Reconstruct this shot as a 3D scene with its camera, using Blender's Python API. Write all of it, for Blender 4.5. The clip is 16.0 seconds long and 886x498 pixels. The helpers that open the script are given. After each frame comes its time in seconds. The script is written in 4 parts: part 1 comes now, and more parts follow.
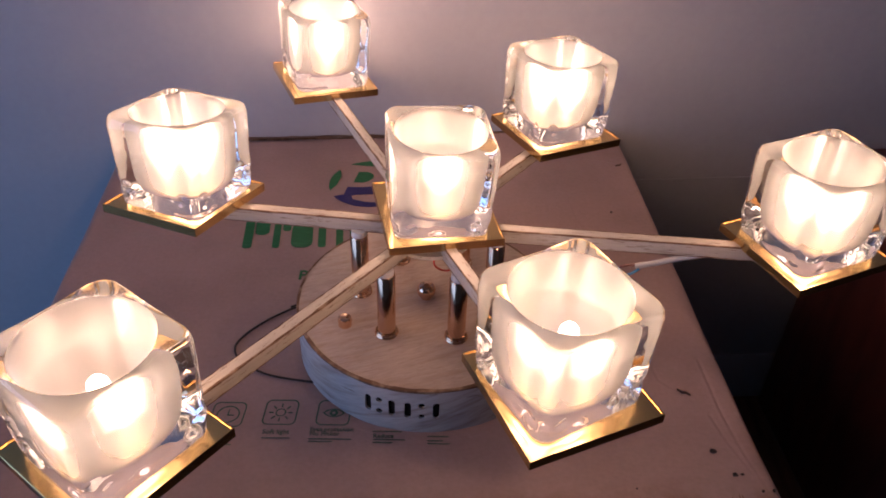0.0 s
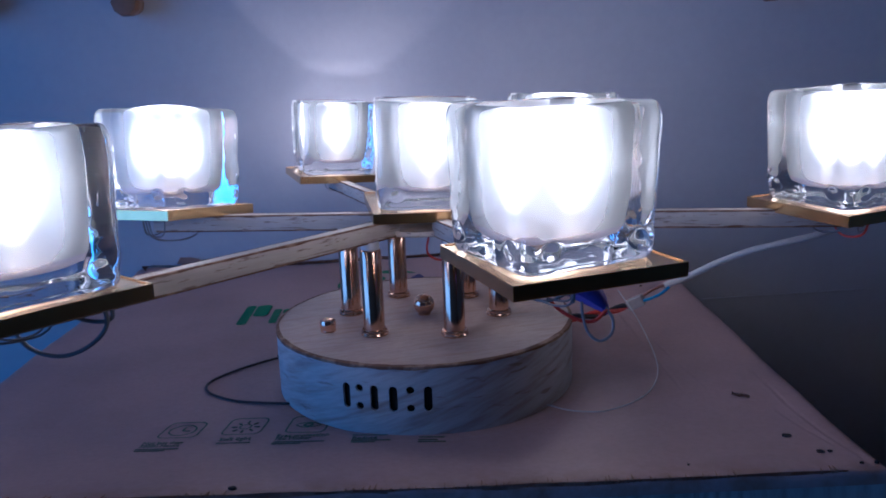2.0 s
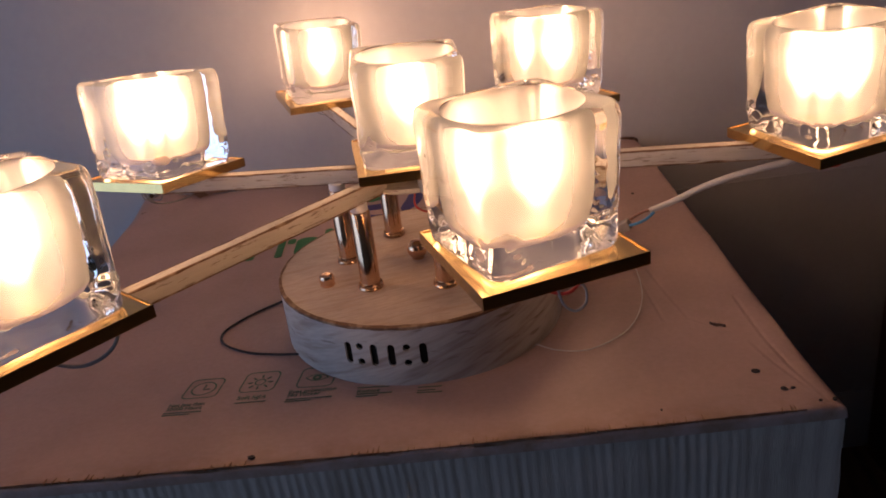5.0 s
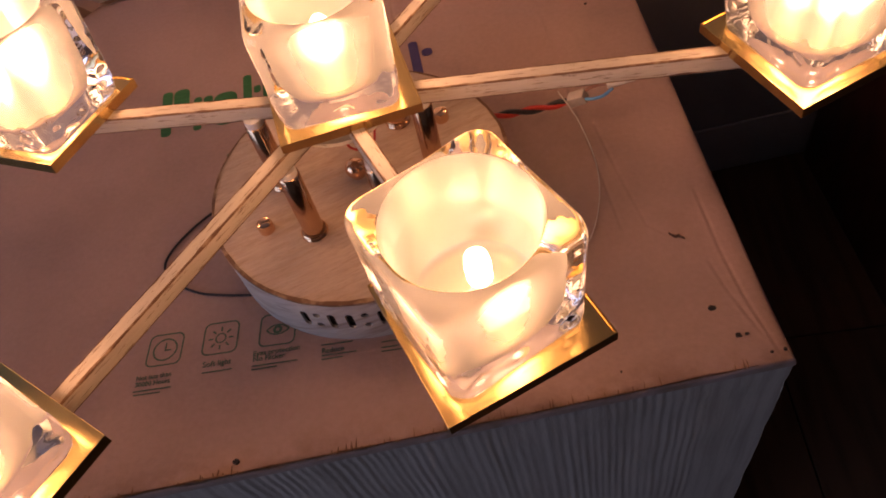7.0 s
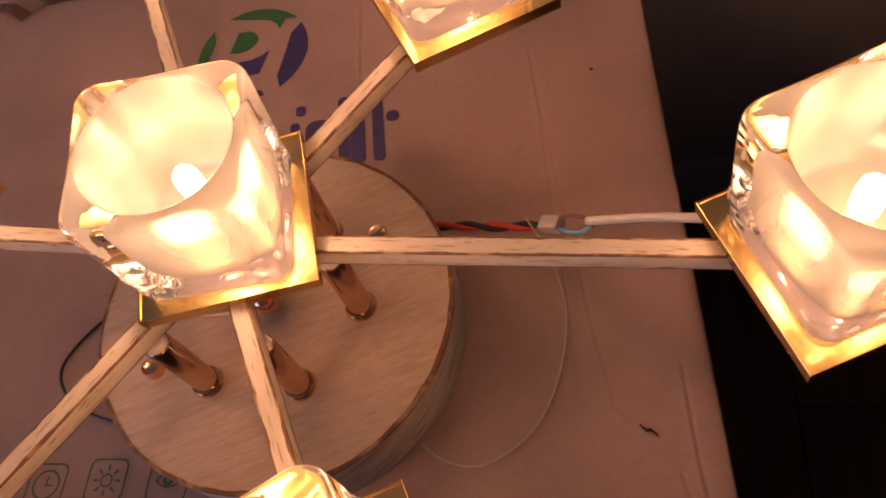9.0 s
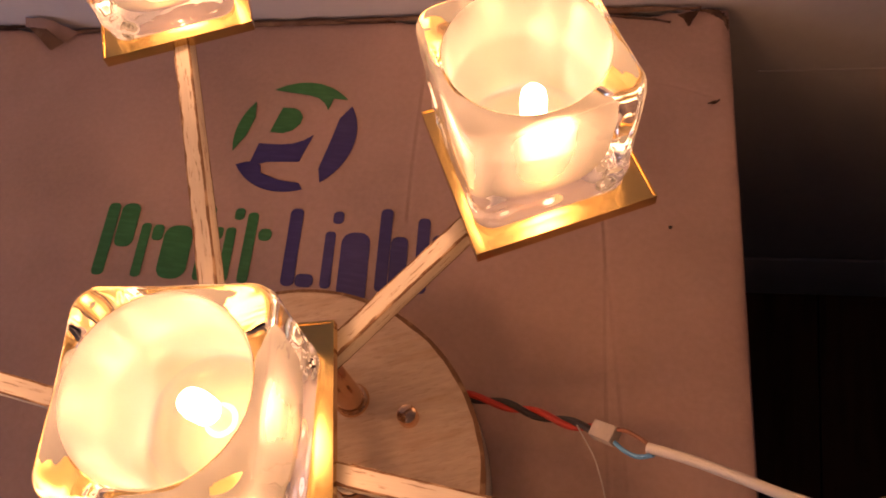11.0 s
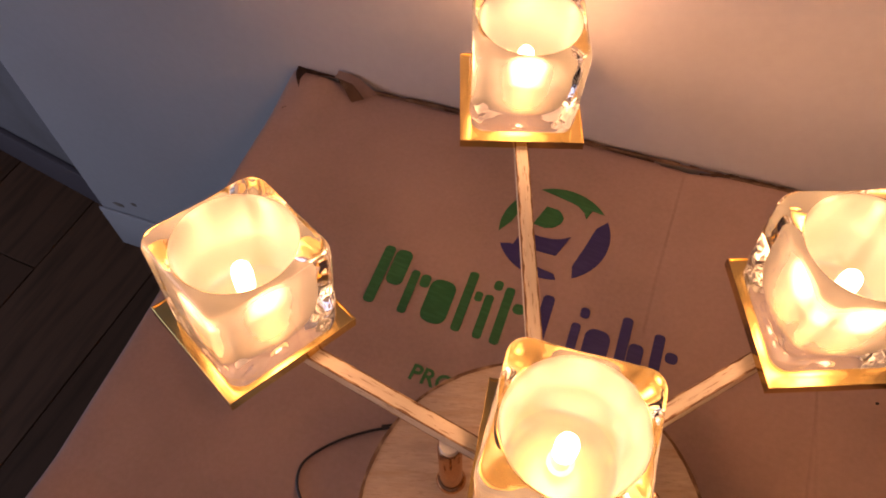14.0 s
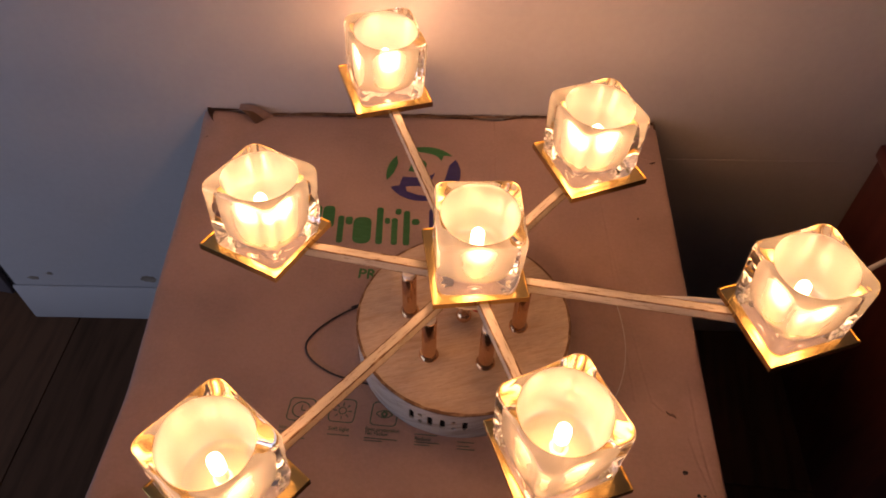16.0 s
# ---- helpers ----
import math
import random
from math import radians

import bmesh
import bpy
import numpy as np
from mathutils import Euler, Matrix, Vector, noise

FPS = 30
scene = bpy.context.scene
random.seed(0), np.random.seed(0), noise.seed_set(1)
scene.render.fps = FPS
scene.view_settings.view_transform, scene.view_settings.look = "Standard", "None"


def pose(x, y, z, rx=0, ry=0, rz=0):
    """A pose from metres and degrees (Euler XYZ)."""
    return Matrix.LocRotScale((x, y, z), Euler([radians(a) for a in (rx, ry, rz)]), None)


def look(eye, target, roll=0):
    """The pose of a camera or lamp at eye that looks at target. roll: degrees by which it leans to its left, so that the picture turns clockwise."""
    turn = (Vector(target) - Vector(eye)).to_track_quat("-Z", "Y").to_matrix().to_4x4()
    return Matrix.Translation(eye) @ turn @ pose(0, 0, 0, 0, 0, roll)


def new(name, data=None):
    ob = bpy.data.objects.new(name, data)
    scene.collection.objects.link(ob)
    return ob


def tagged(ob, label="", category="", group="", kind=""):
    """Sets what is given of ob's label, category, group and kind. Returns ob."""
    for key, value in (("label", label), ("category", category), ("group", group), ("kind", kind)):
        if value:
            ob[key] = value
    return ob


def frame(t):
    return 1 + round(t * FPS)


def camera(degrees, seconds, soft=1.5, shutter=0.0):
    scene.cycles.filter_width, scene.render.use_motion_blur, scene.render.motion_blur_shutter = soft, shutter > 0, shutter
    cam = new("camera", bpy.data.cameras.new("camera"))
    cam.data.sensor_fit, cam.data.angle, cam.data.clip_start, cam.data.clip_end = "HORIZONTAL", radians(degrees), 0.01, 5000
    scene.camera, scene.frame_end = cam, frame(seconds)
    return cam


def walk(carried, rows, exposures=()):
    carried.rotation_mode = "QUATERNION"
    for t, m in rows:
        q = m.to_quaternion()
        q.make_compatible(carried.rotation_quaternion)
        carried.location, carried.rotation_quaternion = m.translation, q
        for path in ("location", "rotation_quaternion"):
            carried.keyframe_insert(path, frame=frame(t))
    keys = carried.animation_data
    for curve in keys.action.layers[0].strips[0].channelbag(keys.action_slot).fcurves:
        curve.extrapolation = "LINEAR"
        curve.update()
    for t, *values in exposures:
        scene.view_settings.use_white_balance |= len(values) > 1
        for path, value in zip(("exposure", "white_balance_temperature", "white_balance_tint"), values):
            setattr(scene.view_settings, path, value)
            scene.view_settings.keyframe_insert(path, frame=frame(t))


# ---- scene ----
cam = camera(59.8, 16.0, soft=1.8)
PATH = [
    (0, (0.023, -0.487, 0.478), (-0.009, 1.086, -0.757), 0.2),
    (0.5, (0.043, -0.519, 0.395), (-0.039, 1.22, -0.59), -0.8),
    (1, (0.052, -0.528, 0.317), (-0.062, 1.309, -0.466), -1.9),
    (1.5, (0.06, -0.53, 0.258), (-0.061, 1.375, -0.338), -2.8),
    (2, (0.065, -0.541, 0.225), (-0.11, 1.394, -0.249), -3.8),
    (2.5, (0.068, -0.548, 0.198), (-0.13, 1.397, -0.222), -4.1),
    (3, (0.076, -0.554, 0.193), (-0.126, 1.395, -0.211), -4.3),
    (3.5, (0.081, -0.564, 0.193), (-0.132, 1.388, -0.189), -4.6),
    (6, (0.105, -0.466, 0.423), (-0.174, 0.945, -0.968), -13.4),
    (6.5, (0.1116, -0.415, 0.4596), (-0.148, 0.771, -1.13), -15.5),
    (7, (0.1132, -0.357, 0.4512), (-0.117, 0.776, -1.181), -18.0),
    (7.5, (0.1406, -0.2939, 0.4396), (-0.168, 0.712, -1.262), -21.4),
    (8, (0.1639, -0.248, 0.4357), (-0.181, 0.704, -1.289), -22.6),
    (8.5, (0.193, -0.2076, 0.4309), (-0.204, 0.721, -1.295), -24.8),
    (11, (0.163, -0.0378, 0.4366), (-0.293, 0.77, -1.336), -21.2),
    (11.5, (0.1486, -0.0161, 0.4473), (-0.319, 0.821, -1.308), -19.0),
    (12, (0.1252, -0.0083, 0.458), (-0.362, 0.854, -1.279), -16.3),
    (12.5, (0.0954, -0.0082, 0.4732), (-0.425, 0.879, -1.242), -13.6),
    (13, (0.0625, -0.0262, 0.4913), (-0.504, 0.869, -1.204), -11.2),
    (13.5, (0.036, -0.0668, 0.5094), (-0.566, 0.838, -1.17), -8.8),
    (14, (0.0298, -0.1226, 0.5342), (-0.536, 0.84, -1.124), -6.0),
    (14.5, (0.0309, -0.1888, 0.5611), (-0.466, 0.849, -1.074), -2.9),
    (15, (0.043, -0.261, 0.601), (-0.337, 0.873, -1.002), -1.4),
    (15.5, (0.048, -0.334, 0.642), (-0.226, 0.85, -0.946), -1.1),
    (16, (0.033, -0.424, 0.7), (-0.122, 0.802, -0.872), -1.1),
]
EXPOSURES = [
    (0.0, 0.15, 5000, 30), (0.5, -0.14, 4080, 13), (0.8, -0.34, 3640, 12), (1.2, -0.45, 3400, 13), (2.5, -0.46, 3310, 13), (3.0, -0.28, 3840, 13),
    (3.5, -0.16, 4550, 12), (4.7, -0.04, 5600, 23), (5.8, 0.12, 6500, 40), (7.0, 0.30, 7000, 45), (8.5, 0.30, 7100, 46), (11.0, 0.31, 7350, 45), (12.0, 0.31, 7650, 44), (13.0, 0.28, 7700, 42), (16.0, 0.22, 7650, 40)]
walk(cam, [(t, look(eye, target, roll)) for t, eye, target, roll in PATH], EXPOSURES)

# ---- daylight ----
FLOOR = -0.515
world = bpy.data.worlds.new("world")
scene.world = world
world.use_nodes = True
sky = world.node_tree.nodes.new("ShaderNodeTexSky")
sky.sky_type, sky.sun_disc, sky.sun_elevation, sky.sun_rotation = "NISHITA", False, radians(25), radians(140)
back = world.node_tree.nodes["Background"]
back.inputs["Strength"].default_value = 0.08
world.node_tree.links.new(sky.outputs[0], back.inputs["Color"])

WINDOW = dict(x=-1.9, y0=-2.2, y1=-0.02, z0=-0.42, z1=1.15)
sky_light = bpy.data.lights.new("window_daylight", "AREA")
sky_light.shape, sky_light.size, sky_light.size_y = "RECTANGLE", 2.10, 1.50
sky_light.energy, sky_light.color = 16.0, (0.44, 0.675, 0.93)
day = new("window_daylight", sky_light)
day.matrix_world = look((WINDOW["x"] + 0.02, -1.11, 0.365), (-0.3, -0.35, 0.10))


# ---- materials ----
def material(name, color, rough=0.6, metal=0.0, vary=0.12, scale=30.0, bump=0.0, bump_scale=200.0, stretch=(1, 1, 1), second=None, share=(0.45, 0.7), coords="Object", spec=0.5, fine=0.0, stain=None, turn=(0, 0, 0), dashes=None):
    """A surface with two scales of variation: broad mottling between color and second, and fine relief."""
    m = bpy.data.materials.new(name)
    m.use_nodes = True
    nt = m.node_tree
    n, l = nt.nodes, nt.links
    b = n["Principled BSDF"]
    b.inputs["Roughness"].default_value, b.inputs["Metallic"].default_value = rough, metal
    b.inputs["Specular IOR Level"].default_value = spec
    tc = n.new("ShaderNodeTexCoord")
    mp = n.new("ShaderNodeMapping")
    mp.inputs["Scale"].default_value = stretch
    mp.vector_type = "TEXTURE" if turn != (0, 0, 0) else "POINT"
    if turn != (0, 0, 0):
        mp.inputs["Rotation"].default_value = [radians(a) for a in turn]
        mp.inputs["Scale"].default_value = [1 / s for s in stretch]
    l.new(tc.outputs[coords], mp.inputs["Vector"])
    n1 = n.new("ShaderNodeTexNoise")
    n1.inputs["Scale"].default_value, n1.inputs["Detail"].default_value = scale, 6
    l.new(mp.outputs[0], n1.inputs["Vector"])
    ramp = n.new("ShaderNodeValToRGB")
    e = ramp.color_ramp.elements
    e[0].position, e[1].position = share
    two = second if second else tuple(c * (1 - vary) for c in color)
    e[0].color, e[1].color = (*color, 1), (*two, 1)
    l.new(n1.outputs["Fac"], ramp.inputs[0])
    out = ramp.outputs[0]
    if fine:
        n3 = n.new("ShaderNodeTexNoise")
        n3.inputs["Scale"].default_value, n3.inputs["Detail"].default_value = bump_scale, 4
        l.new(mp.outputs[0], n3.inputs["Vector"])
        mr = n.new("ShaderNodeMapRange")
        mr.inputs["From Min"].default_value, mr.inputs["From Max"].default_value = 0.3, 0.7
        mr.inputs["To Min"].default_value, mr.inputs["To Max"].default_value = 1 - fine, 1 + fine * 0.4
        l.new(n3.outputs["Fac"], mr.inputs["Value"])
        mx = n.new("ShaderNodeMix")
        mx.data_type, mx.blend_type = "RGBA", "MULTIPLY"
        mx.inputs["Factor"].default_value = 1.0
        l.new(out, mx.inputs["A"])
        l.new(mr.outputs[0], mx.inputs["B"])
        out = mx.outputs["Result"]
    if dashes:
        color_d, scale_d, stretch_d, lo, hi, amount = dashes
        md = n.new("ShaderNodeMapping")
        md.inputs["Scale"].default_value = stretch_d
        l.new(tc.outputs[coords], md.inputs["Vector"])
        n5 = n.new("ShaderNodeTexNoise")
        n5.inputs["Scale"].default_value, n5.inputs["Detail"].default_value, n5.inputs["Roughness"].default_value = scale_d, 3, 0.6
        l.new(md.outputs[0], n5.inputs["Vector"])
        r5 = n.new("ShaderNodeMapRange")
        r5.inputs["From Min"].default_value, r5.inputs["From Max"].default_value = lo, hi
        r5.inputs["To Min"].default_value, r5.inputs["To Max"].default_value = 0.0, amount
        l.new(n5.outputs["Fac"], r5.inputs["Value"])
        x5 = n.new("ShaderNodeMix")
        x5.data_type = "RGBA"
        l.new(r5.outputs[0], x5.inputs["Factor"])
        l.new(out, x5.inputs["A"])
        x5.inputs["B"].default_value = (*color_d, 1)
        out = x5.outputs["Result"]
    if stain:
        n4 = n.new("ShaderNodeTexNoise")
        n4.inputs["Scale"].default_value, n4.inputs["Detail"].default_value, n4.inputs["Roughness"].default_value = 13, 8, 0.72
        l.new(mp.outputs[0], n4.inputs["Vector"])
        m4 = n.new("ShaderNodeMapRange")
        m4.inputs["From Min"].default_value, m4.inputs["From Max"].default_value = 0.56, 0.80
        m4.inputs["To Min"].default_value, m4.inputs["To Max"].default_value = 0.0, 0.55
        l.new(n4.outputs["Fac"], m4.inputs["Value"])
        mix = n.new("ShaderNodeMix")
        mix.data_type = "RGBA"
        l.new(m4.outputs[0], mix.inputs["Factor"])
        l.new(out, mix.inputs["A"])
        mix.inputs["B"].default_value = (*stain, 1)
        out = mix.outputs["Result"]
    l.new(out, b.inputs["Base Color"])
    if bump:
        n2 = n.new("ShaderNodeTexNoise")
        n2.inputs["Scale"].default_value, n2.inputs["Detail"].default_value = bump_scale, 5
        l.new(mp.outputs[0], n2.inputs["Vector"])
        bp = n.new("ShaderNodeBump")
        bp.inputs["Strength"].default_value, bp.inputs["Distance"].default_value = bump, 0.001
        l.new(n2.outputs["Fac"], bp.inputs["Height"])
        l.new(bp.outputs[0], b.inputs["Normal"])
    return m


WALL = material("wall_paint", (0.365, 0.361, 0.376), 0.75, vary=0.06, scale=4, bump=0.25, bump_scale=120, fine=0.03)
SKIRT = material("skirting_paint", (0.380, 0.376, 0.391), 0.55, vary=0.08, scale=6, bump=0.1, stain=(0.228, 0.198, 0.167))
# recess wall and skirting, in darker colours than WALL and SKIRT
NICHE = material("recess_wall_grey", (0.165, 0.156, 0.164), 0.85, second=(0.125, 0.112, 0.112), scale=7, bump=0.3, bump_scale=90, fine=0.06)
NICHE_SKIRT = material("recess_skirting_brown", (0.085, 0.068, 0.078), 0.6, vary=0.2, scale=12, bump=0.1)
FLOORM = material("dark_laminate", (0.100, 0.048, 0.027), 0.68, spec=0.10, second=(0.064, 0.031, 0.017), scale=6, stretch=(9, 1, 1), bump=0.15, bump_scale=60)
# unseen walls and ceiling, coloured dark to hold down the bounced light
UNSEEN_WALL = material("unseen_wall_brown", (0.20, 0.17, 0.145), 0.8, vary=0.2, scale=14)
CEIL = material("unseen_ceiling_grey", (0.42, 0.41, 0.40), 0.8, vary=0.05, scale=3)
MAROON = material("maroon_wood", (0.10, 0.024, 0.017), 0.38, second=(0.06, 0.013, 0.010), scale=8, stretch=(6, 6, 1), bump=0.1)
PEG = material("varnished_pine", (0.150, 0.082, 0.032), 0.4, second=(0.080, 0.042, 0.018), scale=30, stretch=(1, 1, 8), bump=0.2)
CARD = material("white_cardboard", (0.380, 0.265, 0.234), 0.48, spec=0.15, second=(0.315, 0.222, 0.195), scale=9, bump=0.2, bump_scale=260, fine=0.07, stain=(0.251, 0.190, 0.160))
# same card as CARD; the stronger light on the front is put into this colour
CARD_SIDE = material("white_cardboard_side_lightened", (0.430, 0.360, 0.312), 0.7, second=(0.28, 0.222, 0.180), share=(0.42, 0.76), scale=5, stretch=(34, 34, 1.2), bump=0.3, bump_scale=60, fine=0.10)
TORN = material("torn_dark_card", (0.075, 0.038, 0.022), 0.9, second=(0.15, 0.085, 0.05), scale=120, bump=0.4, bump_scale=400)
KRAFT = material("torn_brown_card", (0.198, 0.114, 0.068), 0.85, second=(0.304, 0.205, 0.137), scale=90, bump=0.5, bump_scale=400)
WASH = material("whitewashed_wood", (0.425, 0.337, 0.268), 0.65, second=(0.348, 0.246, 0.168), share=(0.50, 0.80), scale=20, stretch=(1.4, 9, 6), bump=0.4, bump_scale=70, fine=0.16, dashes=((0.114, 0.057, 0.023), 300, (0.45, 3.0, 2.0), 0.585, 0.65, 0.24))
WASH_ARM = material("whitewashed_arm_wood", (0.455, 0.405, 0.335), 0.6, second=(0.274, 0.182, 0.106), share=(0.60, 0.84), scale=14, stretch=(1, 12, 12), bump=0.4, bump_scale=30, fine=0.12, dashes=((0.099, 0.046, 0.019), 150, (0.5, 5.0, 5.0), 0.60, 0.65, 0.65))
WASH_SIDE = material("whitewashed_drum_side", (0.433, 0.418, 0.395), 0.65, second=(0.228, 0.182, 0.144), share=(0.48, 0.76), scale=9, stretch=(2.5, 2.5, 20), turn=(0, -20, 0), bump=0.35, bump_scale=30, fine=0.14, dashes=((0.122, 0.084, 0.061), 60, (0.7, 0.7, 4.5), 0.62, 0.70, 0.6))
WORN = material("worn_brown_edge", (0.122, 0.061, 0.027), 0.8, second=(0.274, 0.182, 0.106), share=(0.5, 0.62), scale=90, bump=0.4, bump_scale=300)
GOLD = material("polished_gold", (0.83, 0.58, 0.22), 0.20, 1.0, vary=0.08, scale=60, bump=0.02, bump_scale=90)
ROSE = material("polished_rose_brass", (0.80, 0.52, 0.33), 0.15, 1.0, vary=0.06, scale=60)
BRASS = material("polished_brass_tube", (0.71, 0.46, 0.28), 0.14, 1.0, vary=0.06, scale=60)
CERAMIC = material("white_ceramic", (0.78, 0.76, 0.72), 0.4, vary=0.05, scale=80)
SLEEVE = material("clear_sleeve", (0.62, 0.60, 0.58), 0.35, vary=0.1, scale=120)
DARK = material("dark_hollow", (0.012, 0.011, 0.010), 0.9, vary=0.2)
GREEN = material("green_print", (0.011, 0.129, 0.034), 0.6, second=(0.023, 0.167, 0.053), scale=60, stretch=(1, 6, 1), bump=0.15)
INDIGO = material("indigo_print", (0.027, 0.021, 0.122), 0.6, second=(0.038, 0.030, 0.152), scale=60, stretch=(1, 6, 1), bump=0.15)
TEAL = material("dull_green_print", (0.044, 0.112, 0.066), 0.65, vary=0.2, scale=90)
BLACK_W = material("black_wire", (0.014, 0.012, 0.012), 0.4, vary=0.1)
RED_W = material("red_wire", (0.42, 0.03, 0.015), 0.4, vary=0.15)
BLUE_W = material("blue_wire", (0.05, 0.22, 0.45), 0.4, vary=0.1)
BROWN_W = material("brown_wire", (0.16, 0.06, 0.03), 0.4, vary=0.1)
WHITE_W = material("white_cable", (0.456, 0.433, 0.403), 0.45, vary=0.1)
GREY_W = material("tinned_grey_wire", (0.20, 0.19, 0.19), 0.35, vary=0.2)
NYLON = material("clear_nylon_connector", (0.36, 0.32, 0.29), 0.25, vary=0.1, scale=200)
VIOLET = material("violet_cap", (0.22, 0.15, 0.62), 0.35, vary=0.3, scale=120, bump=0.2)


def vary_pieces(m, low, high):
    """Makes each piece of a floor a little lighter or darker than its neighbours."""
    n, l = m.node_tree.nodes, m.node_tree.links
    b = n["Principled BSDF"]
    plain = b.inputs["Base Color"].links[0].from_socket
    info, span, mix = n.new("ShaderNodeObjectInfo"), n.new("ShaderNodeMapRange"), n.new("ShaderNodeMix")
    span.inputs["To Min"].default_value, span.inputs["To Max"].default_value = low, high
    l.new(info.outputs["Random"], span.inputs["Value"])
    mix.data_type, mix.blend_type = "RGBA", "MULTIPLY"
    mix.inputs["Factor"].default_value = 1.0
    l.new(plain, mix.inputs["A"])
    l.new(span.outputs[0], mix.inputs["B"])
    l.new(mix.outputs["Result"], b.inputs["Base Color"])


vary_pieces(FLOORM, 0.78, 1.15)


def soil_edge(m, slope, offset, depth, color):
    """Brown handling dirt on card along one edge: the line y = slope * x - offset."""
    n, l = m.node_tree.nodes, m.node_tree.links
    b = n["Principled BSDF"]
    clean = b.inputs["Base Color"].links[0].from_socket
    tc, sep, nz = n.new("ShaderNodeTexCoord"), n.new("ShaderNodeSeparateXYZ"), n.new("ShaderNodeTexNoise")
    l.new(tc.outputs["Object"], sep.inputs[0])
    l.new(tc.outputs["Object"], nz.inputs["Vector"])
    nz.inputs["Scale"].default_value, nz.inputs["Detail"].default_value, nz.inputs["Roughness"].default_value = 30, 8, 0.7
    run = n.new("ShaderNodeMath")
    run.operation = "MULTIPLY_ADD"
    run.inputs[1].default_value, run.inputs[2].default_value = -slope, offset
    l.new(sep.outputs["X"], run.inputs[0])
    away = n.new("ShaderNodeMath")
    l.new(run.outputs[0], away.inputs[0])
    l.new(sep.outputs["Y"], away.inputs[1])
    near, spots, both, mix = n.new("ShaderNodeMapRange"), n.new("ShaderNodeMapRange"), n.new("ShaderNodeMath"), n.new("ShaderNodeMix")
    near.inputs["From Min"].default_value, near.inputs["From Max"].default_value = 0.0, depth
    near.inputs["To Min"].default_value, near.inputs["To Max"].default_value = 0.75, 0.0
    spots.inputs["From Min"].default_value, spots.inputs["From Max"].default_value = 0.42, 0.66
    l.new(away.outputs[0], near.inputs["Value"])
    l.new(nz.outputs["Fac"], spots.inputs["Value"])
    both.operation = "MULTIPLY"
    l.new(near.outputs[0], both.inputs[0])
    l.new(spots.outputs[0], both.inputs[1])
    mix.data_type = "RGBA"
    l.new(both.outputs[0], mix.inputs["Factor"])
    l.new(clean, mix.inputs["A"])
    mix.inputs["B"].default_value = (*color, 1)
    l.new(mix.outputs["Result"], b.inputs["Base Color"])


soil_edge(CARD, 0.1002, 0.1886, 0.026, (0.20, 0.115, 0.065))


def glass_material():
    m = bpy.data.materials.new("clear_pressed_glass")
    m.use_nodes = True
    nt = m.node_tree
    n, l = nt.nodes, nt.links
    g = n["Principled BSDF"]
    g.inputs["IOR"].default_value, g.inputs["Roughness"].default_value, g.inputs["Transmission Weight"].default_value = 1.5, 0.0, 1.0
    g.inputs["Base Color"].default_value = (0.99, 0.985, 0.98, 1)
    # thin film puts violet glints into the clear glass
    g.inputs["Thin Film Thickness"].default_value, g.inputs["Thin Film IOR"].default_value = 168.0, 1.63
    tc = n.new("ShaderNodeTexCoord")
    nz = n.new("ShaderNodeTexNoise")
    nz.inputs["Scale"].default_value, nz.inputs["Detail"].default_value = 55, 1.5
    bp = n.new("ShaderNodeBump")
    bp.inputs["Strength"].default_value, bp.inputs["Distance"].default_value = 0.25, 0.003
    l.new(tc.outputs["Object"], nz.inputs["Vector"])
    l.new(nz.outputs["Fac"], bp.inputs["Height"])
    l.new(bp.outputs[0], g.inputs["Normal"])
    return m


def frosted_material(name, color, share, rough):
    """The frosted inner face of the glass: it scatters light to both sides and passes it softly."""
    m = bpy.data.materials.new(name)
    m.use_nodes = True
    nt = m.node_tree
    n, l = nt.nodes, nt.links
    n.remove(n["Principled BSDF"])
    t = n.new("ShaderNodeBsdfTranslucent")
    d = n.new("ShaderNodeBsdfDiffuse")
    r = n.new("ShaderNodeBsdfRefraction")
    r.inputs["Roughness"].default_value, r.inputs["IOR"].default_value = rough, 1.5
    r.inputs["Color"].default_value = (0.93, 0.96, 0.97, 1)
    tc = n.new("ShaderNodeTexCoord")
    nz = n.new("ShaderNodeTexNoise")
    nz.inputs["Scale"].default_value, nz.inputs["Detail"].default_value = 62, 2.5
    mp = n.new("ShaderNodeMapping")
    mp.inputs["Scale"].default_value = (1, 1, 0.22)
    ramp = n.new("ShaderNodeValToRGB")
    ramp.color_ramp.elements[0].position, ramp.color_ramp.elements[1].position = 0.36, 0.60
    ramp.color_ramp.elements[0].color = (*[c * 0.88 for c in color], 1)
    ramp.color_ramp.elements[1].color = (*color, 1)
    l.new(tc.outputs["Object"], mp.inputs["Vector"])
    l.new(mp.outputs[0], nz.inputs["Vector"])
    l.new(nz.outputs["Fac"], ramp.inputs[0])
    l.new(ramp.outputs[0], t.inputs["Color"])
    l.new(ramp.outputs[0], d.inputs["Color"])
    both = n.new("ShaderNodeMixShader")
    both.inputs[0].default_value = 0.62
    l.new(t.outputs[0], both.inputs[1])
    l.new(d.outputs[0], both.inputs[2])
    mx = n.new("ShaderNodeMixShader")
    mx.inputs[0].default_value = share
    l.new(r.outputs[0], mx.inputs[1])
    l.new(both.outputs[0], mx.inputs[2])
    l.new(mx.outputs[0], n["Material Output"].inputs["Surface"])
    return m


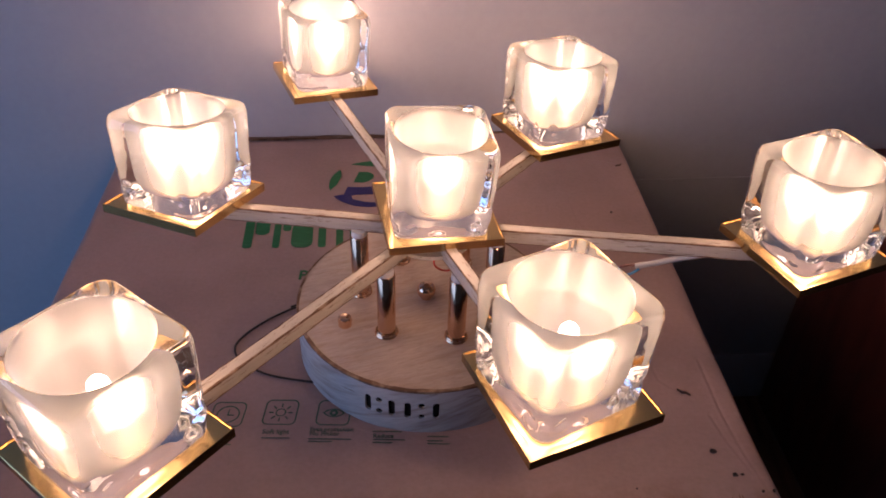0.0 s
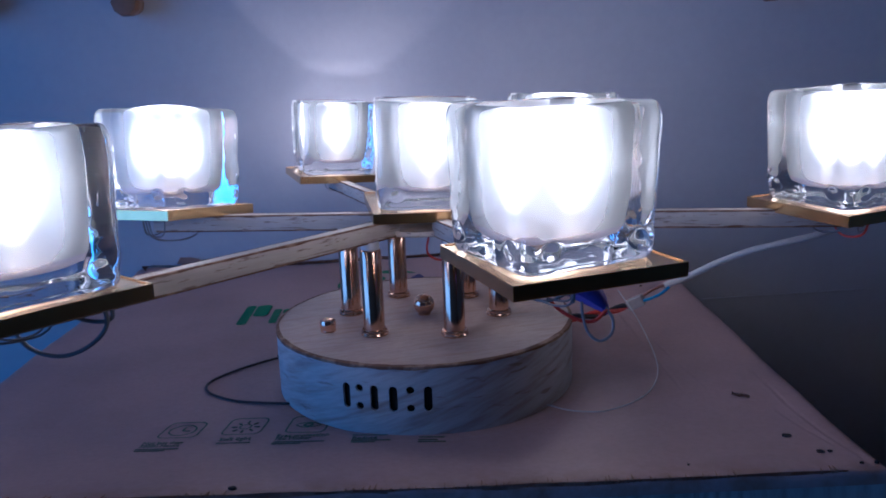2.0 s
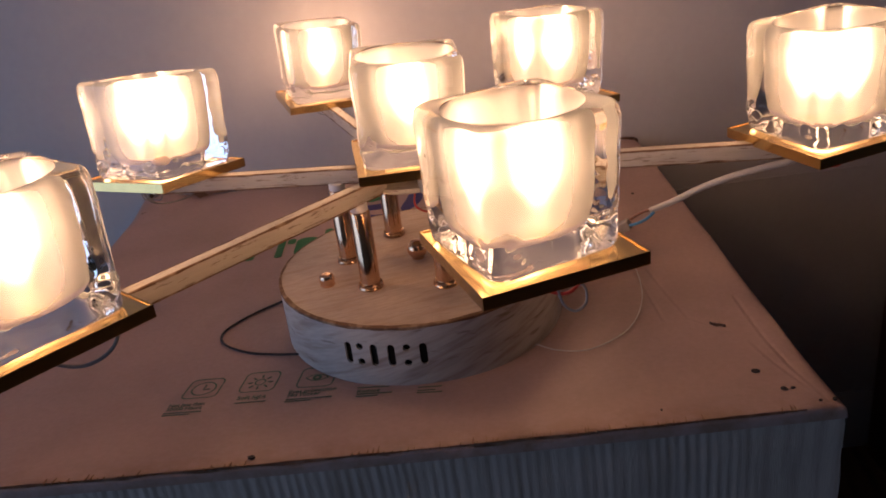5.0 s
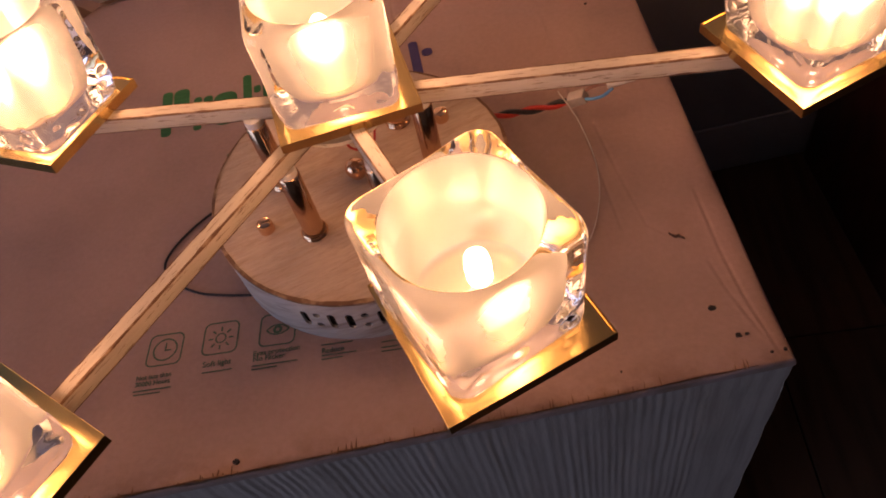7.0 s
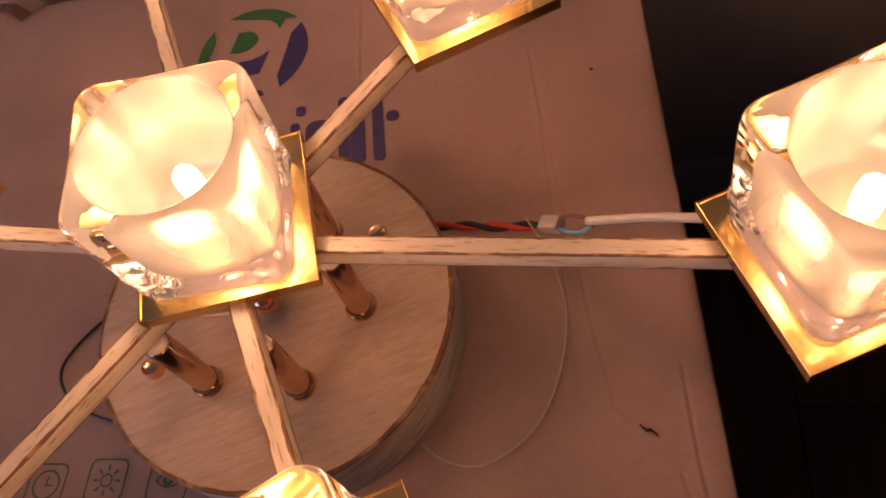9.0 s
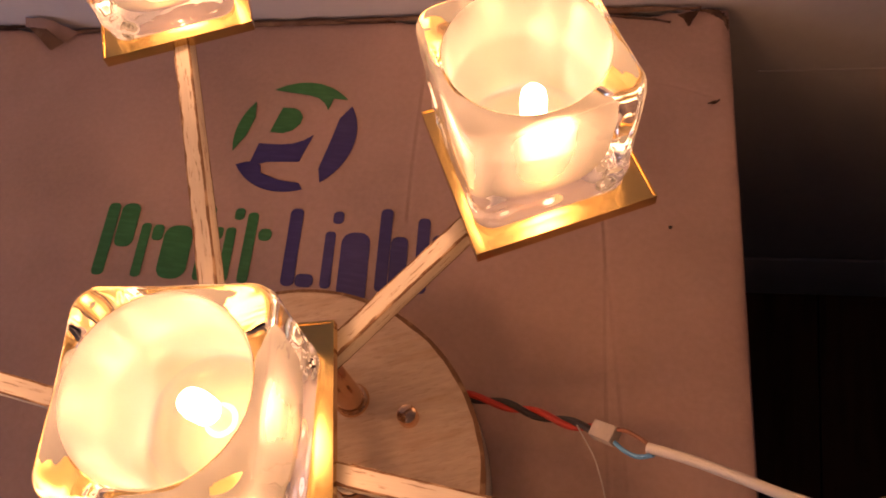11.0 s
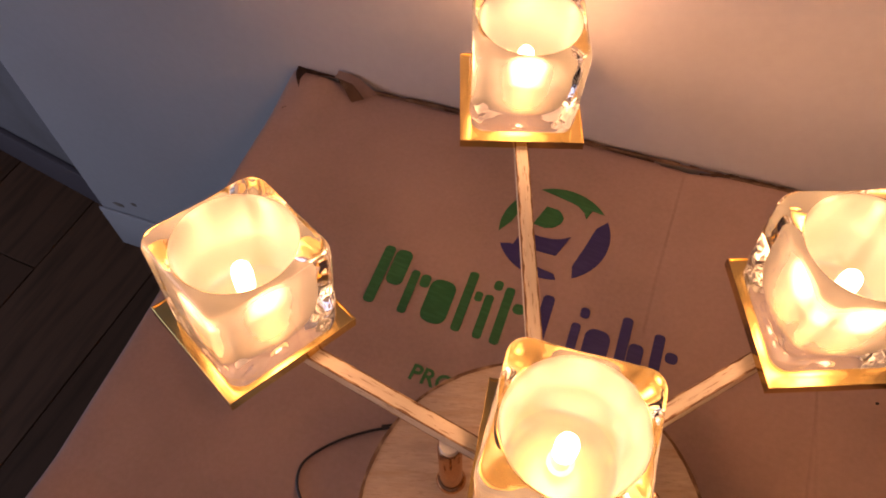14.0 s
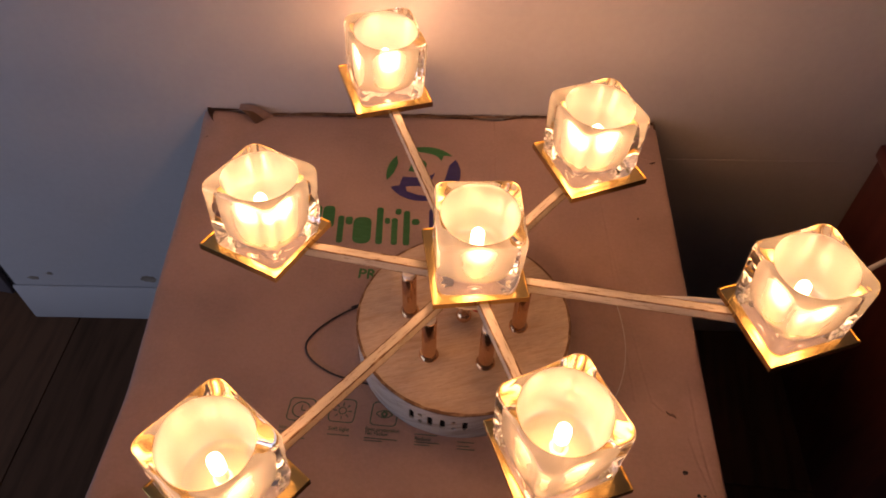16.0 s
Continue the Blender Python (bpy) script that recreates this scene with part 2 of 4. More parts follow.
def bulb_material():
    m = bpy.data.materials.new("lit_bulb")
    m.use_nodes = True
    nt = m.node_tree
    nt.nodes.remove(nt.nodes["Principled BSDF"])
    e = nt.nodes.new("ShaderNodeEmission")
    e.inputs["Color"].default_value, e.inputs["Strength"].default_value = LAMP_COLOR, LAMP_STRENGTH
    nt.links.new(e.outputs[0], nt.nodes["Material Output"].inputs["Surface"])
    return m


BULB_WATTS = 0.225
LAMP_COLOR, LAMP_STRENGTH, ARC_SPOT_WATTS = (1.0, 0.555, 0.245, 1), 30.0, 0.90
GLASS, LIT = glass_material(), bulb_material()
# the violet glow at each well's foot is put into the second colour
FROSTED, FROSTED_VIOLET = frosted_material("frosted_glass", (0.74, 0.77, 0.74), 0.205, 0.58), frosted_material("frosted_glass_violet", (0.61, 0.595, 0.72), 0.24, 0.50)


# ---- building helpers ----
def mesh_of(name, bm, mat, smooth=None):
    me = bpy.data.meshes.new(name)
    bmesh.ops.recalc_face_normals(bm, faces=bm.faces)
    bm.to_mesh(me)
    bm.free()
    me.materials.append(mat)
    if smooth is not None:
        me.polygons.foreach_set("use_smooth", [True] * len(me.polygons))
        if smooth < 180:
            me.set_sharp_from_angle(angle=radians(smooth))
    return me


def part(name, bm, mat, parent=None, label="", m=None, smooth=40):
    """Links a bmesh as one mesh object, under a thing where one is given."""
    ob = new(name, mesh_of(name, bm, mat, smooth))
    if parent:
        ob.parent = parent
    if m is not None:
        ob.matrix_local = m
    return tagged(ob, label)


def thing(name, at=(0, 0, 0), rz=0.0, **tags):
    ob = new(name)
    ob.empty_display_size = 0.05
    ob.matrix_world = pose(*at, 0, 0, rz)
    return tagged(ob, **tags)


def box(bm, x0, x1, y0, y1, z0, z1, bevel=0.0, segments=2):
    """A box with rounded edges."""
    r = bmesh.ops.create_cube(bm, size=1)
    for v in r["verts"]:
        v.co = (x0 + (v.co.x + 0.5) * (x1 - x0), y0 + (v.co.y + 0.5) * (y1 - y0), z0 + (v.co.z + 0.5) * (z1 - z0))
    if bevel:
        es = list({e for v in r["verts"] for e in v.link_edges})
        bmesh.ops.bevel(bm, geom=es, offset=bevel, segments=segments, affect="EDGES", profile=0.6)
    return bm


def lathe(bm, profile, sides=32, centre=(0, 0)):
    """A turned body from (radius, height) pairs; a zero radius closes it."""
    rings = []
    for r, z in profile:
        if r <= 1e-6:
            rings.append([bm.verts.new((centre[0], centre[1], z))])
        else:
            rings.append([bm.verts.new((centre[0] + r * math.cos(2 * math.pi * k / sides), centre[1] + r * math.sin(2 * math.pi * k / sides), z)) for k in range(sides)])
    for a, b in zip(rings, rings[1:]):
        for k in range(sides):
            j = (k + 1) % sides
            if len(a) == 1 and len(b) > 1:
                bm.faces.new((a[0], b[k], b[j]))
            elif len(b) == 1 and len(a) > 1:
                bm.faces.new((a[k], b[0], a[j]))
            elif len(a) > 1:
                bm.faces.new((a[k], b[k], b[j], a[j]))
    return bm


def smooth_path(points, steps=8):
    """A Catmull-Rom curve through the points."""
    p = [Vector(q) for q in points]
    p = [2 * p[0] - p[1]] + p + [2 * p[-1] - p[-2]]
    out = []
    for i in range(1, len(p) - 2):
        for k in range(steps):
            t = k / steps
            out.append(0.5 * (2 * p[i] + (p[i + 1] - p[i - 1]) * t + (2 * p[i - 1] - 5 * p[i] + 4 * p[i + 1] - p[i + 2]) * t * t + (3 * p[i] - p[i - 1] - 3 * p[i + 1] + p[i + 2]) * t ** 3))
    out.append(p[-2])
    return out


def tube(bm, points, r, sides=8, steps=8):
    """A round wire along a smooth curve."""
    pts = smooth_path(points, steps)
    up = Vector((0.13, 0.21, 0.97))
    rings = []
    for i, q in enumerate(pts):
        d = (pts[min(i + 1, len(pts) - 1)] - pts[max(i - 1, 0)]).normalized()
        a = d.cross(up)
        a = (a if a.length > 1e-3 else d.cross(Vector((1, 0, 0)))).normalized()
        up = a.cross(d).normalized()
        rings.append([bm.verts.new(q + r * (a * math.cos(2 * math.pi * k / sides) + up * math.sin(2 * math.pi * k / sides))) for k in range(sides)])
    for a, b in zip(rings, rings[1:]):
        for k in range(sides):
            j = (k + 1) % sides
            bm.faces.new((a[k], a[j], b[j], b[k]))
    bm.faces.new(rings[0][::-1])
    bm.faces.new(rings[-1])
    return bm


def slab(bm, outline, z0, z1):
    """A flat piece of any outline, from z0 up to z1."""
    a = [bm.verts.new((x, y, z0)) for x, y in outline]
    b = [bm.verts.new((x, y, z1)) for x, y in outline]
    bm.faces.new(a[::-1])
    bm.faces.new(b)
    for k in range(len(a)):
        j = (k + 1) % len(a)
        bm.faces.new((a[k], a[j], b[j], b[k]))
    return bm


def lettering(text, size, x, y, rz, mat, parent, bold=0.0, z=0.0007):
    """A line of print in the built-in font, laid flat with its lower left corner at x, y."""
    c = bpy.data.curves.new("print", "FONT")
    c.body, c.size, c.extrude, c.offset = text, size, 0.00008, bold
    c.resolution_u = 3
    o = new("lettering", c)
    bpy.context.view_layer.update()
    me = bpy.data.meshes.new_from_object(o.evaluated_get(bpy.context.evaluated_depsgraph_get()))
    bpy.data.objects.remove(o)
    bpy.data.curves.remove(c)
    me.materials.clear()
    me.materials.append(mat)
    ob = new("lettering", me)
    ob.parent = parent
    ob.matrix_local = pose(x, y, z + sag(x + 0.012, y + 0.003), 0, 0, rz)
    return ob


# ---- room ----
WALL_TURN, WALL_V = 4.5, 0.353
wa = radians(WALL_TURN)


def on_wall(u, out, z):
    """A place u along the back wall and out in front of it."""
    return Vector((u * math.cos(wa) - (WALL_V - out) * math.sin(wa), u * math.sin(wa) + (WALL_V - out) * math.cos(wa), z))


WALL_M = pose(0, 0, 0, 0, 0, WALL_TURN)
bm = box(bmesh.new(), -0.807, 2.3, WALL_V, WALL_V + 0.12, FLOOR, 1.95, 0.004)
tagged(part("wall_north", bm, WALL, m=WALL_M), "pale pinkish-white painted plaster wall behind the box", "wall", kind="structure")
wall_n = bpy.data.objects["wall_north"]
part("paint_ridge", box(bmesh.new(), 0.28, 0.53, WALL_V - 0.0012, WALL_V + 0.001, -0.0784, -0.0767, 0.0005), WALL, wall_n, "raised seam in the paint")
GRIME = material("brown_wall_stain", (0.17, 0.135, 0.105), 0.85, second=(0.27, 0.235, 0.20), scale=60)
for u, z, w, h, seed in ((-0.763, -0.394, 0.0125, 0.005, 41), (-0.556, -0.391, 0.0155, 0.0115, 42), (-0.728, -0.380, 0.006, 0.004, 43)):
    rnd = random.Random(seed)
    blot = slab(bmesh.new(), [(u + w * rnd.uniform(0.6, 1.1) * math.cos(a), z + h * rnd.uniform(0.6, 1.1) * math.sin(a)) for a in [k * math.pi / 9 for k in range(18)]], 0.0, 0.0007)
    part("stain", blot, GRIME, wall_n, "brown damp stain", m=pose(0, WALL_V, 0, 90, 0, 0))
bm = box(bmesh.new(), -0.810, 0.9, WALL_V - 0.005, WALL_V - 0.0005, FLOOR, FLOOR + 0.10, 0.003)
tagged(part("baseboard", bm, SKIRT, m=WALL_M), "skirting board painted like the wall, with dusty top", "baseboard", kind="structure")
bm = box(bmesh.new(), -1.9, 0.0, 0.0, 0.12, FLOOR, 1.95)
tagged(part("wall_north_recess", bm, NICHE, m=pose(-0.78, 0.3285, 0, 0, 0, -6)), "darker grey wall beyond the pale wall's end", "wall", kind="structure")
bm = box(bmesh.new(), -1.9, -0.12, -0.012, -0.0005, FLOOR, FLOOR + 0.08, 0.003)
tagged(part("baseboard_recess", bm, NICHE_SKIRT, m=pose(-0.78, 0.3285, 0, 0, 0, -6)), "darker brown skirting board of the recess wall", "baseboard", kind="structure")
bm = box(bmesh.new(), -2.4, 2.4, -2.8, 1.0, FLOOR - 0.1, FLOOR - 0.006)
floor = tagged(part("floor", bm, DARK), "dark brown laminate plank floor", "floor", kind="structure")
bm = box(bmesh.new(), -2.4, 2.4, -2.8, 1.0, 1.95, 2.05)
tagged(part("ceiling", bm, CEIL), "unseen ceiling, greyed to cut bounced light", "ceiling", kind="structure")
bm = box(bmesh.new(), -2.4, 2.4, -2.8, -2.7, FLOOR, 1.95)
tagged(part("wall_south", bm, UNSEEN_WALL), "unseen wall facing the pale wall, brown to cut bounced light", "wall", kind="structure")
bm = box(bmesh.new(), 2.28, 2.4, -2.7, 1.0, FLOOR, 1.95)
tagged(part("wall_east", bm, UNSEEN_WALL), "unseen side wall, brown to cut bounced light", "wall", kind="structure")
bm = bmesh.new()
W = WINDOW
box(bm, -2.02, -1.9, -2.7, W["y0"], FLOOR, 1.95)
box(bm, -2.02, -1.9, W["y1"], 1.0, FLOOR, 1.95)
box(bm, -2.02, -1.9, W["y0"], W["y1"], FLOOR, W["z0"])
box(bm, -2.02, -1.9, W["y0"], W["y1"], W["z1"], 1.95)
tagged(part("wall_west", bm, WALL), "plain painted wall with a window opening", "wall", kind="structure")


def cabinet():
    """The dark low cabinet beside the box."""
    u0, u1, z1 = 0.560, 1.22, -0.030
    c = thing("low_cabinet", (0, 0, FLOOR), WALL_TURN, label="dark maroon polished wooden low cabinet against the wall", category="cabinet")
    part("body", box(bmesh.new(), u0, u1, WALL_V - 0.36, WALL_V - 0.014, 0.0, z1 - FLOOR - 0.022, 0.003), MAROON, c)
    part("top", box(bmesh.new(), u0 - 0.008, u1 + 0.008, WALL_V - 0.37, WALL_V - 0.013, z1 - FLOOR - 0.021, z1 - FLOOR, 0.004), MAROON, c)


cabinet()


def peg(u, z, r, label):
    """A turned wooden peg that stands out from the wall."""
    c = thing("wall_peg", on_wall(u, 0, z), WALL_TURN, label=label, category="wall peg", group="pegs on the wall")
    b = lathe(bmesh.new(), [(0, 0), (r * 0.8, 0), (r * 0.8, 0.010), (r * 0.96, 0.014), (r, 0.020), (r, 0.026), (r * 0.9, 0.030), (0, 0.031)], 10)
    part("knob", b, PEG, c, m=pose(0, 0, 0, 90, 0, 0), smooth=30)


peg(-0.313, 0.308, 0.0150, "small brown varnished wooden peg on the wall")
peg(-0.480, 0.319, 0.0165, "small grey-brown wooden peg on the wall")
peg(0.386, 0.280, 0.0160, "small brown wooden peg on the wall")

# ---- the cardboard box ----
FR, BR, BL, FL = Vector((0.257, -0.1628)), Vector((0.218, 0.366)), Vector((-0.379, 0.320)), Vector((-0.3216, -0.2208))


def quad(u, v):
    """The place on the box's lid at u across and v back, both 0 to 1."""
    return (FL * (1 - u) + FR * u) * (1 - v) + (BL * (1 - u) + BR * u) * v


CREASES = [
    ([(0.009, 0.345), (0.014, 0.279), (0.018, 0.227), (0.023, 0.180)], 0.00049, 0.0010),
    ([(0.146, 0.215), (0.153, 0.163), (0.158, 0.110), (0.167, 0.030), (0.176, -0.05)], 0.00044, 0.0009),
    ([(0.151, 0.179), (0.168, 0.084), (0.182, 0.003), (0.193, -0.049), (0.205, -0.060)], 0.00033, 0.0009),
    ([(0.231, -0.025), (0.235, -0.075), (0.241, -0.118), (0.250, -0.158)], 0.00039, 0.0010),
    ([(0.226, -0.085), (0.232, -0.110), (0.244, -0.145)], 0.00028, 0.0009),
    ([(0.170, 0.300), (0.190, 0.296), (0.212, 0.289)], 0.00039, 0.0010),
]


def bulge(x, y):
    return (0.0125 - 0.0245 * max(-0.25, min(0.25, x))) * max(0.0, (-0.085 - y) / 0.105) ** 1.3


def sag(x, y):
    """The lid's height: it gives under the base and bulges up towards its front edge."""
    return (-0.0032 - 0.028 * x - 0.025 * y) / (1 + (math.hypot(x, y) / 0.128) ** 8) + bulge(x, y)


def lowered(bm):
    """Lets a flat piece follow the lid's height."""
    for v in bm.verts:
        v.co.z += sag(v.co.x, v.co.y)
    return bm


def crease_depth(X, Y):
    z = np.zeros_like(X)
    for pts, depth, width in CREASES:
        best = np.full_like(X, 9.0)
        side = np.zeros_like(X)
        for (ax, ay), (bx, by) in zip(pts, pts[1:]):
            dx, dy = bx - ax, by - ay
            t = np.clip(((X - ax) * dx + (Y - ay) * dy) / (dx * dx + dy * dy), 0, 1)
            d = np.hypot(X - ax - t * dx, Y - ay - t * dy)
            s = np.sign((X - ax) * dy - (Y - ay) * dx)
            near = d < best
            best, side = np.where(near, d, best), np.where(near, s, side)
        z += -depth * np.exp(-(best / width) ** 2) + 0.5 * depth * np.exp(-((best - 2 * width) / (1.5 * width)) ** 2) * (side > 0)
    return z


def lid_mesh():
    """The lid: creased, slightly wavy card with rounded edges."""
    nu, nv = 540, 500
    u = np.concatenate([[-0.0020, -0.0018, -0.0011], np.linspace(0, 1, nu), [1.0011, 1.0018, 1.0020]])
    v = np.concatenate([[-0.0020, -0.0018, -0.0011], np.linspace(0, 1, nv), [1.0011, 1.0018, 1.0020]])
    U, V = np.meshgrid(u, v)
    px = (FL.x * (1 - U) + FR.x * U) * (1 - V) + (BL.x * (1 - U) + BR.x * U) * V
    py = (FL.y * (1 - U) + FR.y * U) * (1 - V) + (BL.y * (1 - U) + BR.y * U) * V
    edge = np.minimum(np.minimum(U, 1 - U), np.minimum(V, 1 - V))
    z = crease_depth(px, py) + 0.0002 * np.sin(px * 31 + 1) * np.sin(py * 27)
    z -= 0.0017 * np.exp(-np.clip(edge, 0, 1) / 0.006) * (1 + 0.35 * np.sin(px * 83) * np.sin(px * 31 + py * 47))
    z = np.where(edge < 0, np.where(edge < -0.0019, -0.0085, np.where(edge < -0.0015, -0.0055, -0.0032)), z)
    rng = np.random.default_rng(4)
    py += np.where(V > 0.999, np.convolve(rng.normal(0, 0.0016, U.shape[1]), np.ones(5) / 5, "same")[None, :], 0)
    z = np.where(np.hypot(px, py) < 0.118, np.minimum(z, -0.0002), z) - (0.0032 + 0.028 * px + 0.025 * py) / (1 + (np.hypot(px, py) / 0.128) ** 8)
    z += 0.008 * np.exp(-((px + 0.362) ** 2 + (py - 0.318) ** 2) / 0.038 ** 2) + 0.003 * np.exp(-((px - 0.075) / 0.05) ** 2 - ((py - 0.36) / 0.03) ** 2)
    z += (0.0125 - 0.0245 * np.clip(px, -0.25, 0.25)) * np.clip((-0.085 - py) / 0.105, 0, 2) ** 1.3
    py -= np.clip((V - 0.965) / 0.035, 0, 1.1) * (0.0055 * np.exp(-((px - 0.008) / 0.022) ** 2) + 0.005 * np.exp(-((px - 0.160) / 0.022) ** 2))
    n, m = U.shape
    verts = np.stack([px, py, z], -1).reshape(-1, 3)
    i = np.arange(n * m).reshape(n, m)
    faces = np.stack([i[:-1, :-1], i[:-1, 1:], i[1:, 1:], i[1:, :-1]], -1).reshape(-1, 4)
    me = bpy.data.meshes.new("lid")
    me.from_pydata(verts.tolist(), [], faces.tolist())
    me.materials.append(CARD)
    me.polygons.foreach_set("use_smooth", [True] * len(me.polygons))
    return me


def fluted_side(a, b, plain, name):
    """An upright side from a to b whose paper shows the flutes beneath; plain: the stretch at b without them."""
    length = (b - a).length
    nx, nz = int(length / 0.0009), 24
    d = (b - a) / length
    out = Vector((d.y, -d.x))
    verts, faces = [], []
    for j in range(nz + 1):
        z = -0.004 + (FLOOR + 0.004) * (j / nz) ** 1.6
        for k in range(nx + 1):
            s = length * k / nx
            w = min(1.0, max(0.0, (length - plain - s) / 0.01))
            g = 0.00026 * math.sin(2 * math.pi * (s / 0.0059 + 0.3 * math.sin(s * 40) + 0.2 * math.sin(s * 93 + 1))) * w * (0.5 + 0.7 * noise.noise(Vector((s * 42, j * 0.16, 5.0))))
            g += 0.0014 * math.sin(s * 19 + 1.3 * j) * 0.5
            p = a + d * s + out * g
            verts.append((p.x, p.y, z + bulge(p.x, p.y) * (1 - j / nz)))
    for j in range(nz):
        for k in range(nx):
            i = j * (nx + 1) + k
            faces.append((i, i + 1, i + nx + 2, i + nx + 1))
    me = bpy.data.meshes.new(name)
    me.from_pydata(verts, [], faces)
    me.materials.append(CARD_SIDE)
    me.polygons.foreach_set("use_smooth", [True] * len(me.polygons))
    return me


carton = thing("cardboard_box", (0, 0, 0), label="large white printed cardboard box with creased lid and torn corners", category="box")
lid = new("lid", lid_mesh())
lid.parent = carton
BR_IN, BL_IN = BR - Vector((0.0, 0.012)), BL - Vector((0.0, 0.012))  # the lid overhangs a little at the back
for nm, a, b, plain in (("front_panel", FL, FR, 0.045), ("side_panel", FR, BR_IN, 0.6), ("back_panel", BR_IN, BL_IN, 0.7), ("side_panel", BL_IN, FL, 0.6)):
    o = new(nm, fluted_side(a, b, plain, nm))
    o.parent = carton
part("bottom_panel", slab(bmesh.new(), [FL, FR, BR_IN, BL_IN], FLOOR + 0.0005, FLOOR + 0.004), CARD_SIDE, carton)


def torn_strip(points, width, seed, z=0.0015):
    """A ragged strip of torn card along an edge."""
    rnd = random.Random(seed)
    pts = smooth_path([(x, y, z) for x, y in points], 10)
    bm = bmesh.new()
    rows = []
    for i, p in enumerate(pts):
        d = (pts[min(i + 1, len(pts) - 1)] - pts[max(i - 1, 0)]).normalized()
        s = Vector((-d.y, d.x, 0))
        taper = min(1.0, 3 * i / len(pts), 3 * (len(pts) - 1 - i) / len(pts)) + 0.08
        w = width * taper * rnd.uniform(0.5, 1.25)
        lift = rnd.uniform(0, 0.0016)
        rows.append([bm.verts.new(p + s * w + Vector((0, 0, lift))), bm.verts.new(p + Vector((0, 0, lift * 0.5 + 0.0008))), bm.verts.new(p - s * w * rnd.uniform(0.4, 0.9) - Vector((0, 0, 0.0012)))])
    for a, b in zip(rows, rows[1:]):
        for k in range(2):
            bm.faces.new((a[k], a[k + 1], b[k + 1], b[k]))
    bmesh.ops.solidify(bm, geom=list(bm.faces), thickness=0.0006)
    return bm


# torn brown edges along the back and at the corners
part("torn_edge", torn_strip([(-0.36, 0.322), (-0.30, 0.325), (-0.20, 0.334), (-0.10, 0.341), (0.0, 0.349), (0.03, 0.352)], 0.0022, 1), KRAFT, carton, "torn brown back edge")
part("torn_edge", torn_strip([(0.01, 0.351), (0.06, 0.352), (0.10, 0.356), (0.16, 0.361), (0.20, 0.364)], 0.0030, 2), KRAFT, carton, "torn brown back edge")


def sheet(rows, thickness=0.0006, seed=0, ragged=0.0):
    """A bent piece of card through rows of points."""
    rnd = random.Random(seed)
    lines = [smooth_path(r, 6) for r in rows]
    cols = [smooth_path([ln[k] for ln in lines], 6) for k in range(len(lines[0]))]
    bm = bmesh.new()
    grid = []
    for k, c in enumerate(cols):
        edge = ragged if k in (0, len(cols) - 1) else 0.0
        grid.append([bm.verts.new(p + Vector((rnd.uniform(-1, 1), rnd.uniform(-1, 1), 0.3 * rnd.uniform(-1, 1))) * (edge if 0 < q < len(c) - 1 else max(edge, ragged * 0.6))) for q, p in enumerate(c)])
    for a, b in zip(grid, grid[1:]):
        for q in range(len(a) - 1):
            bm.faces.new((a[q], a[q + 1], b[q + 1], b[q]))
    bmesh.ops.solidify(bm, geom=list(bm.faces), thickness=thickness)
    return bm


# the torn back corners: a dark slit, a hanging point, a curled tongue of white paper and its brown underside
part("torn_slit", sheet([[(-0.374, 0.3175, 0.0090), (-0.354, 0.3190, 0.0088), (-0.334, 0.3240, 0.0065)], [(-0.376, 0.3235, 0.0085), (-0.352, 0.3240, 0.0082), (-0.331, 0.3270, 0.0060)]], 0.0006, 3, 0.0007), TORN, carton, "dark torn slit at the corner")
part("torn_flap", sheet([[(-0.3745, 0.3185, 0.0098), (-0.3640, 0.3175, 0.0095)], [(-0.3690, 0.3080, 0.0098), (-0.3640, 0.3080, 0.0095)], [(-0.3605, 0.2985, 0.0085), (-0.3600, 0.2980, 0.0085)]], 0.0005, 4, 0.0004), TORN, carton, "brown hanging point of torn card")
part("torn_flap", sheet([[(-0.3330, 0.3215, 0.0100), (-0.3290, 0.3255, 0.0170)], [(-0.3185, 0.3195, 0.0085), (-0.3110, 0.3268, 0.0150)], [(-0.3080, 0.3150, 0.0042), (-0.2980, 0.3250, 0.0090)], [(-0.3000, 0.3120, 0.0010), (-0.2870, 0.3235, 0.0030)]], 0.0007, 5, 0.0005), CARD, carton, "curled tongue of white torn paper")
part("torn_flap", sheet([[(-0.3325, 0.3240, 0.0110), (-0.3260, 0.3270, 0.0112)], [(-0.3190, 0.3140, 0.0085), (-0.3110, 0.3200, 0.0090)], [(-0.3055, 0.3040, 0.0028), (-0.2960, 0.3120, 0.0034)]], 0.0006, 6, 0.0004), KRAFT, carton, "brown underside of the torn tongue")
part("torn_flap", sheet([[(0.1840, 0.3560, 0.0032), (0.1990, 0.3600, 0.0036)], [(0.1890, 0.3520, 0.0024), (0.1960, 0.3540, 0.0026)], [(0.1918, 0.3475, 0.0012), (0.1930, 0.3475, 0.0012)]], 0.0005, 7, 0.0004), TORN, carton, "dark torn point at the corner")
part("torn_edge", torn_strip([(0.199, 0.3622), (0.208, 0.3605), (0.2155, 0.3550), (0.2185, 0.345)], 0.0022, 8, 0.0012), TORN, carton, "dark torn corner edge")
part("torn_edge", torn_strip([(0.128, 0.3560), (0.150, 0.3545), (0.166, 0.3535), (0.180, 0.3505)], 0.0007, 14, 0.0009), TORN, carton, "thin tear along the back")
part("torn_edge", torn_strip([(-0.24, 0.331), (-0.20, 0.333), (-0.15, 0.337), (-0.09, 0.3415), (-0.02, 0.345)], 0.0016, 15, 0.0006), TORN, carton, "dark crushed back edge")
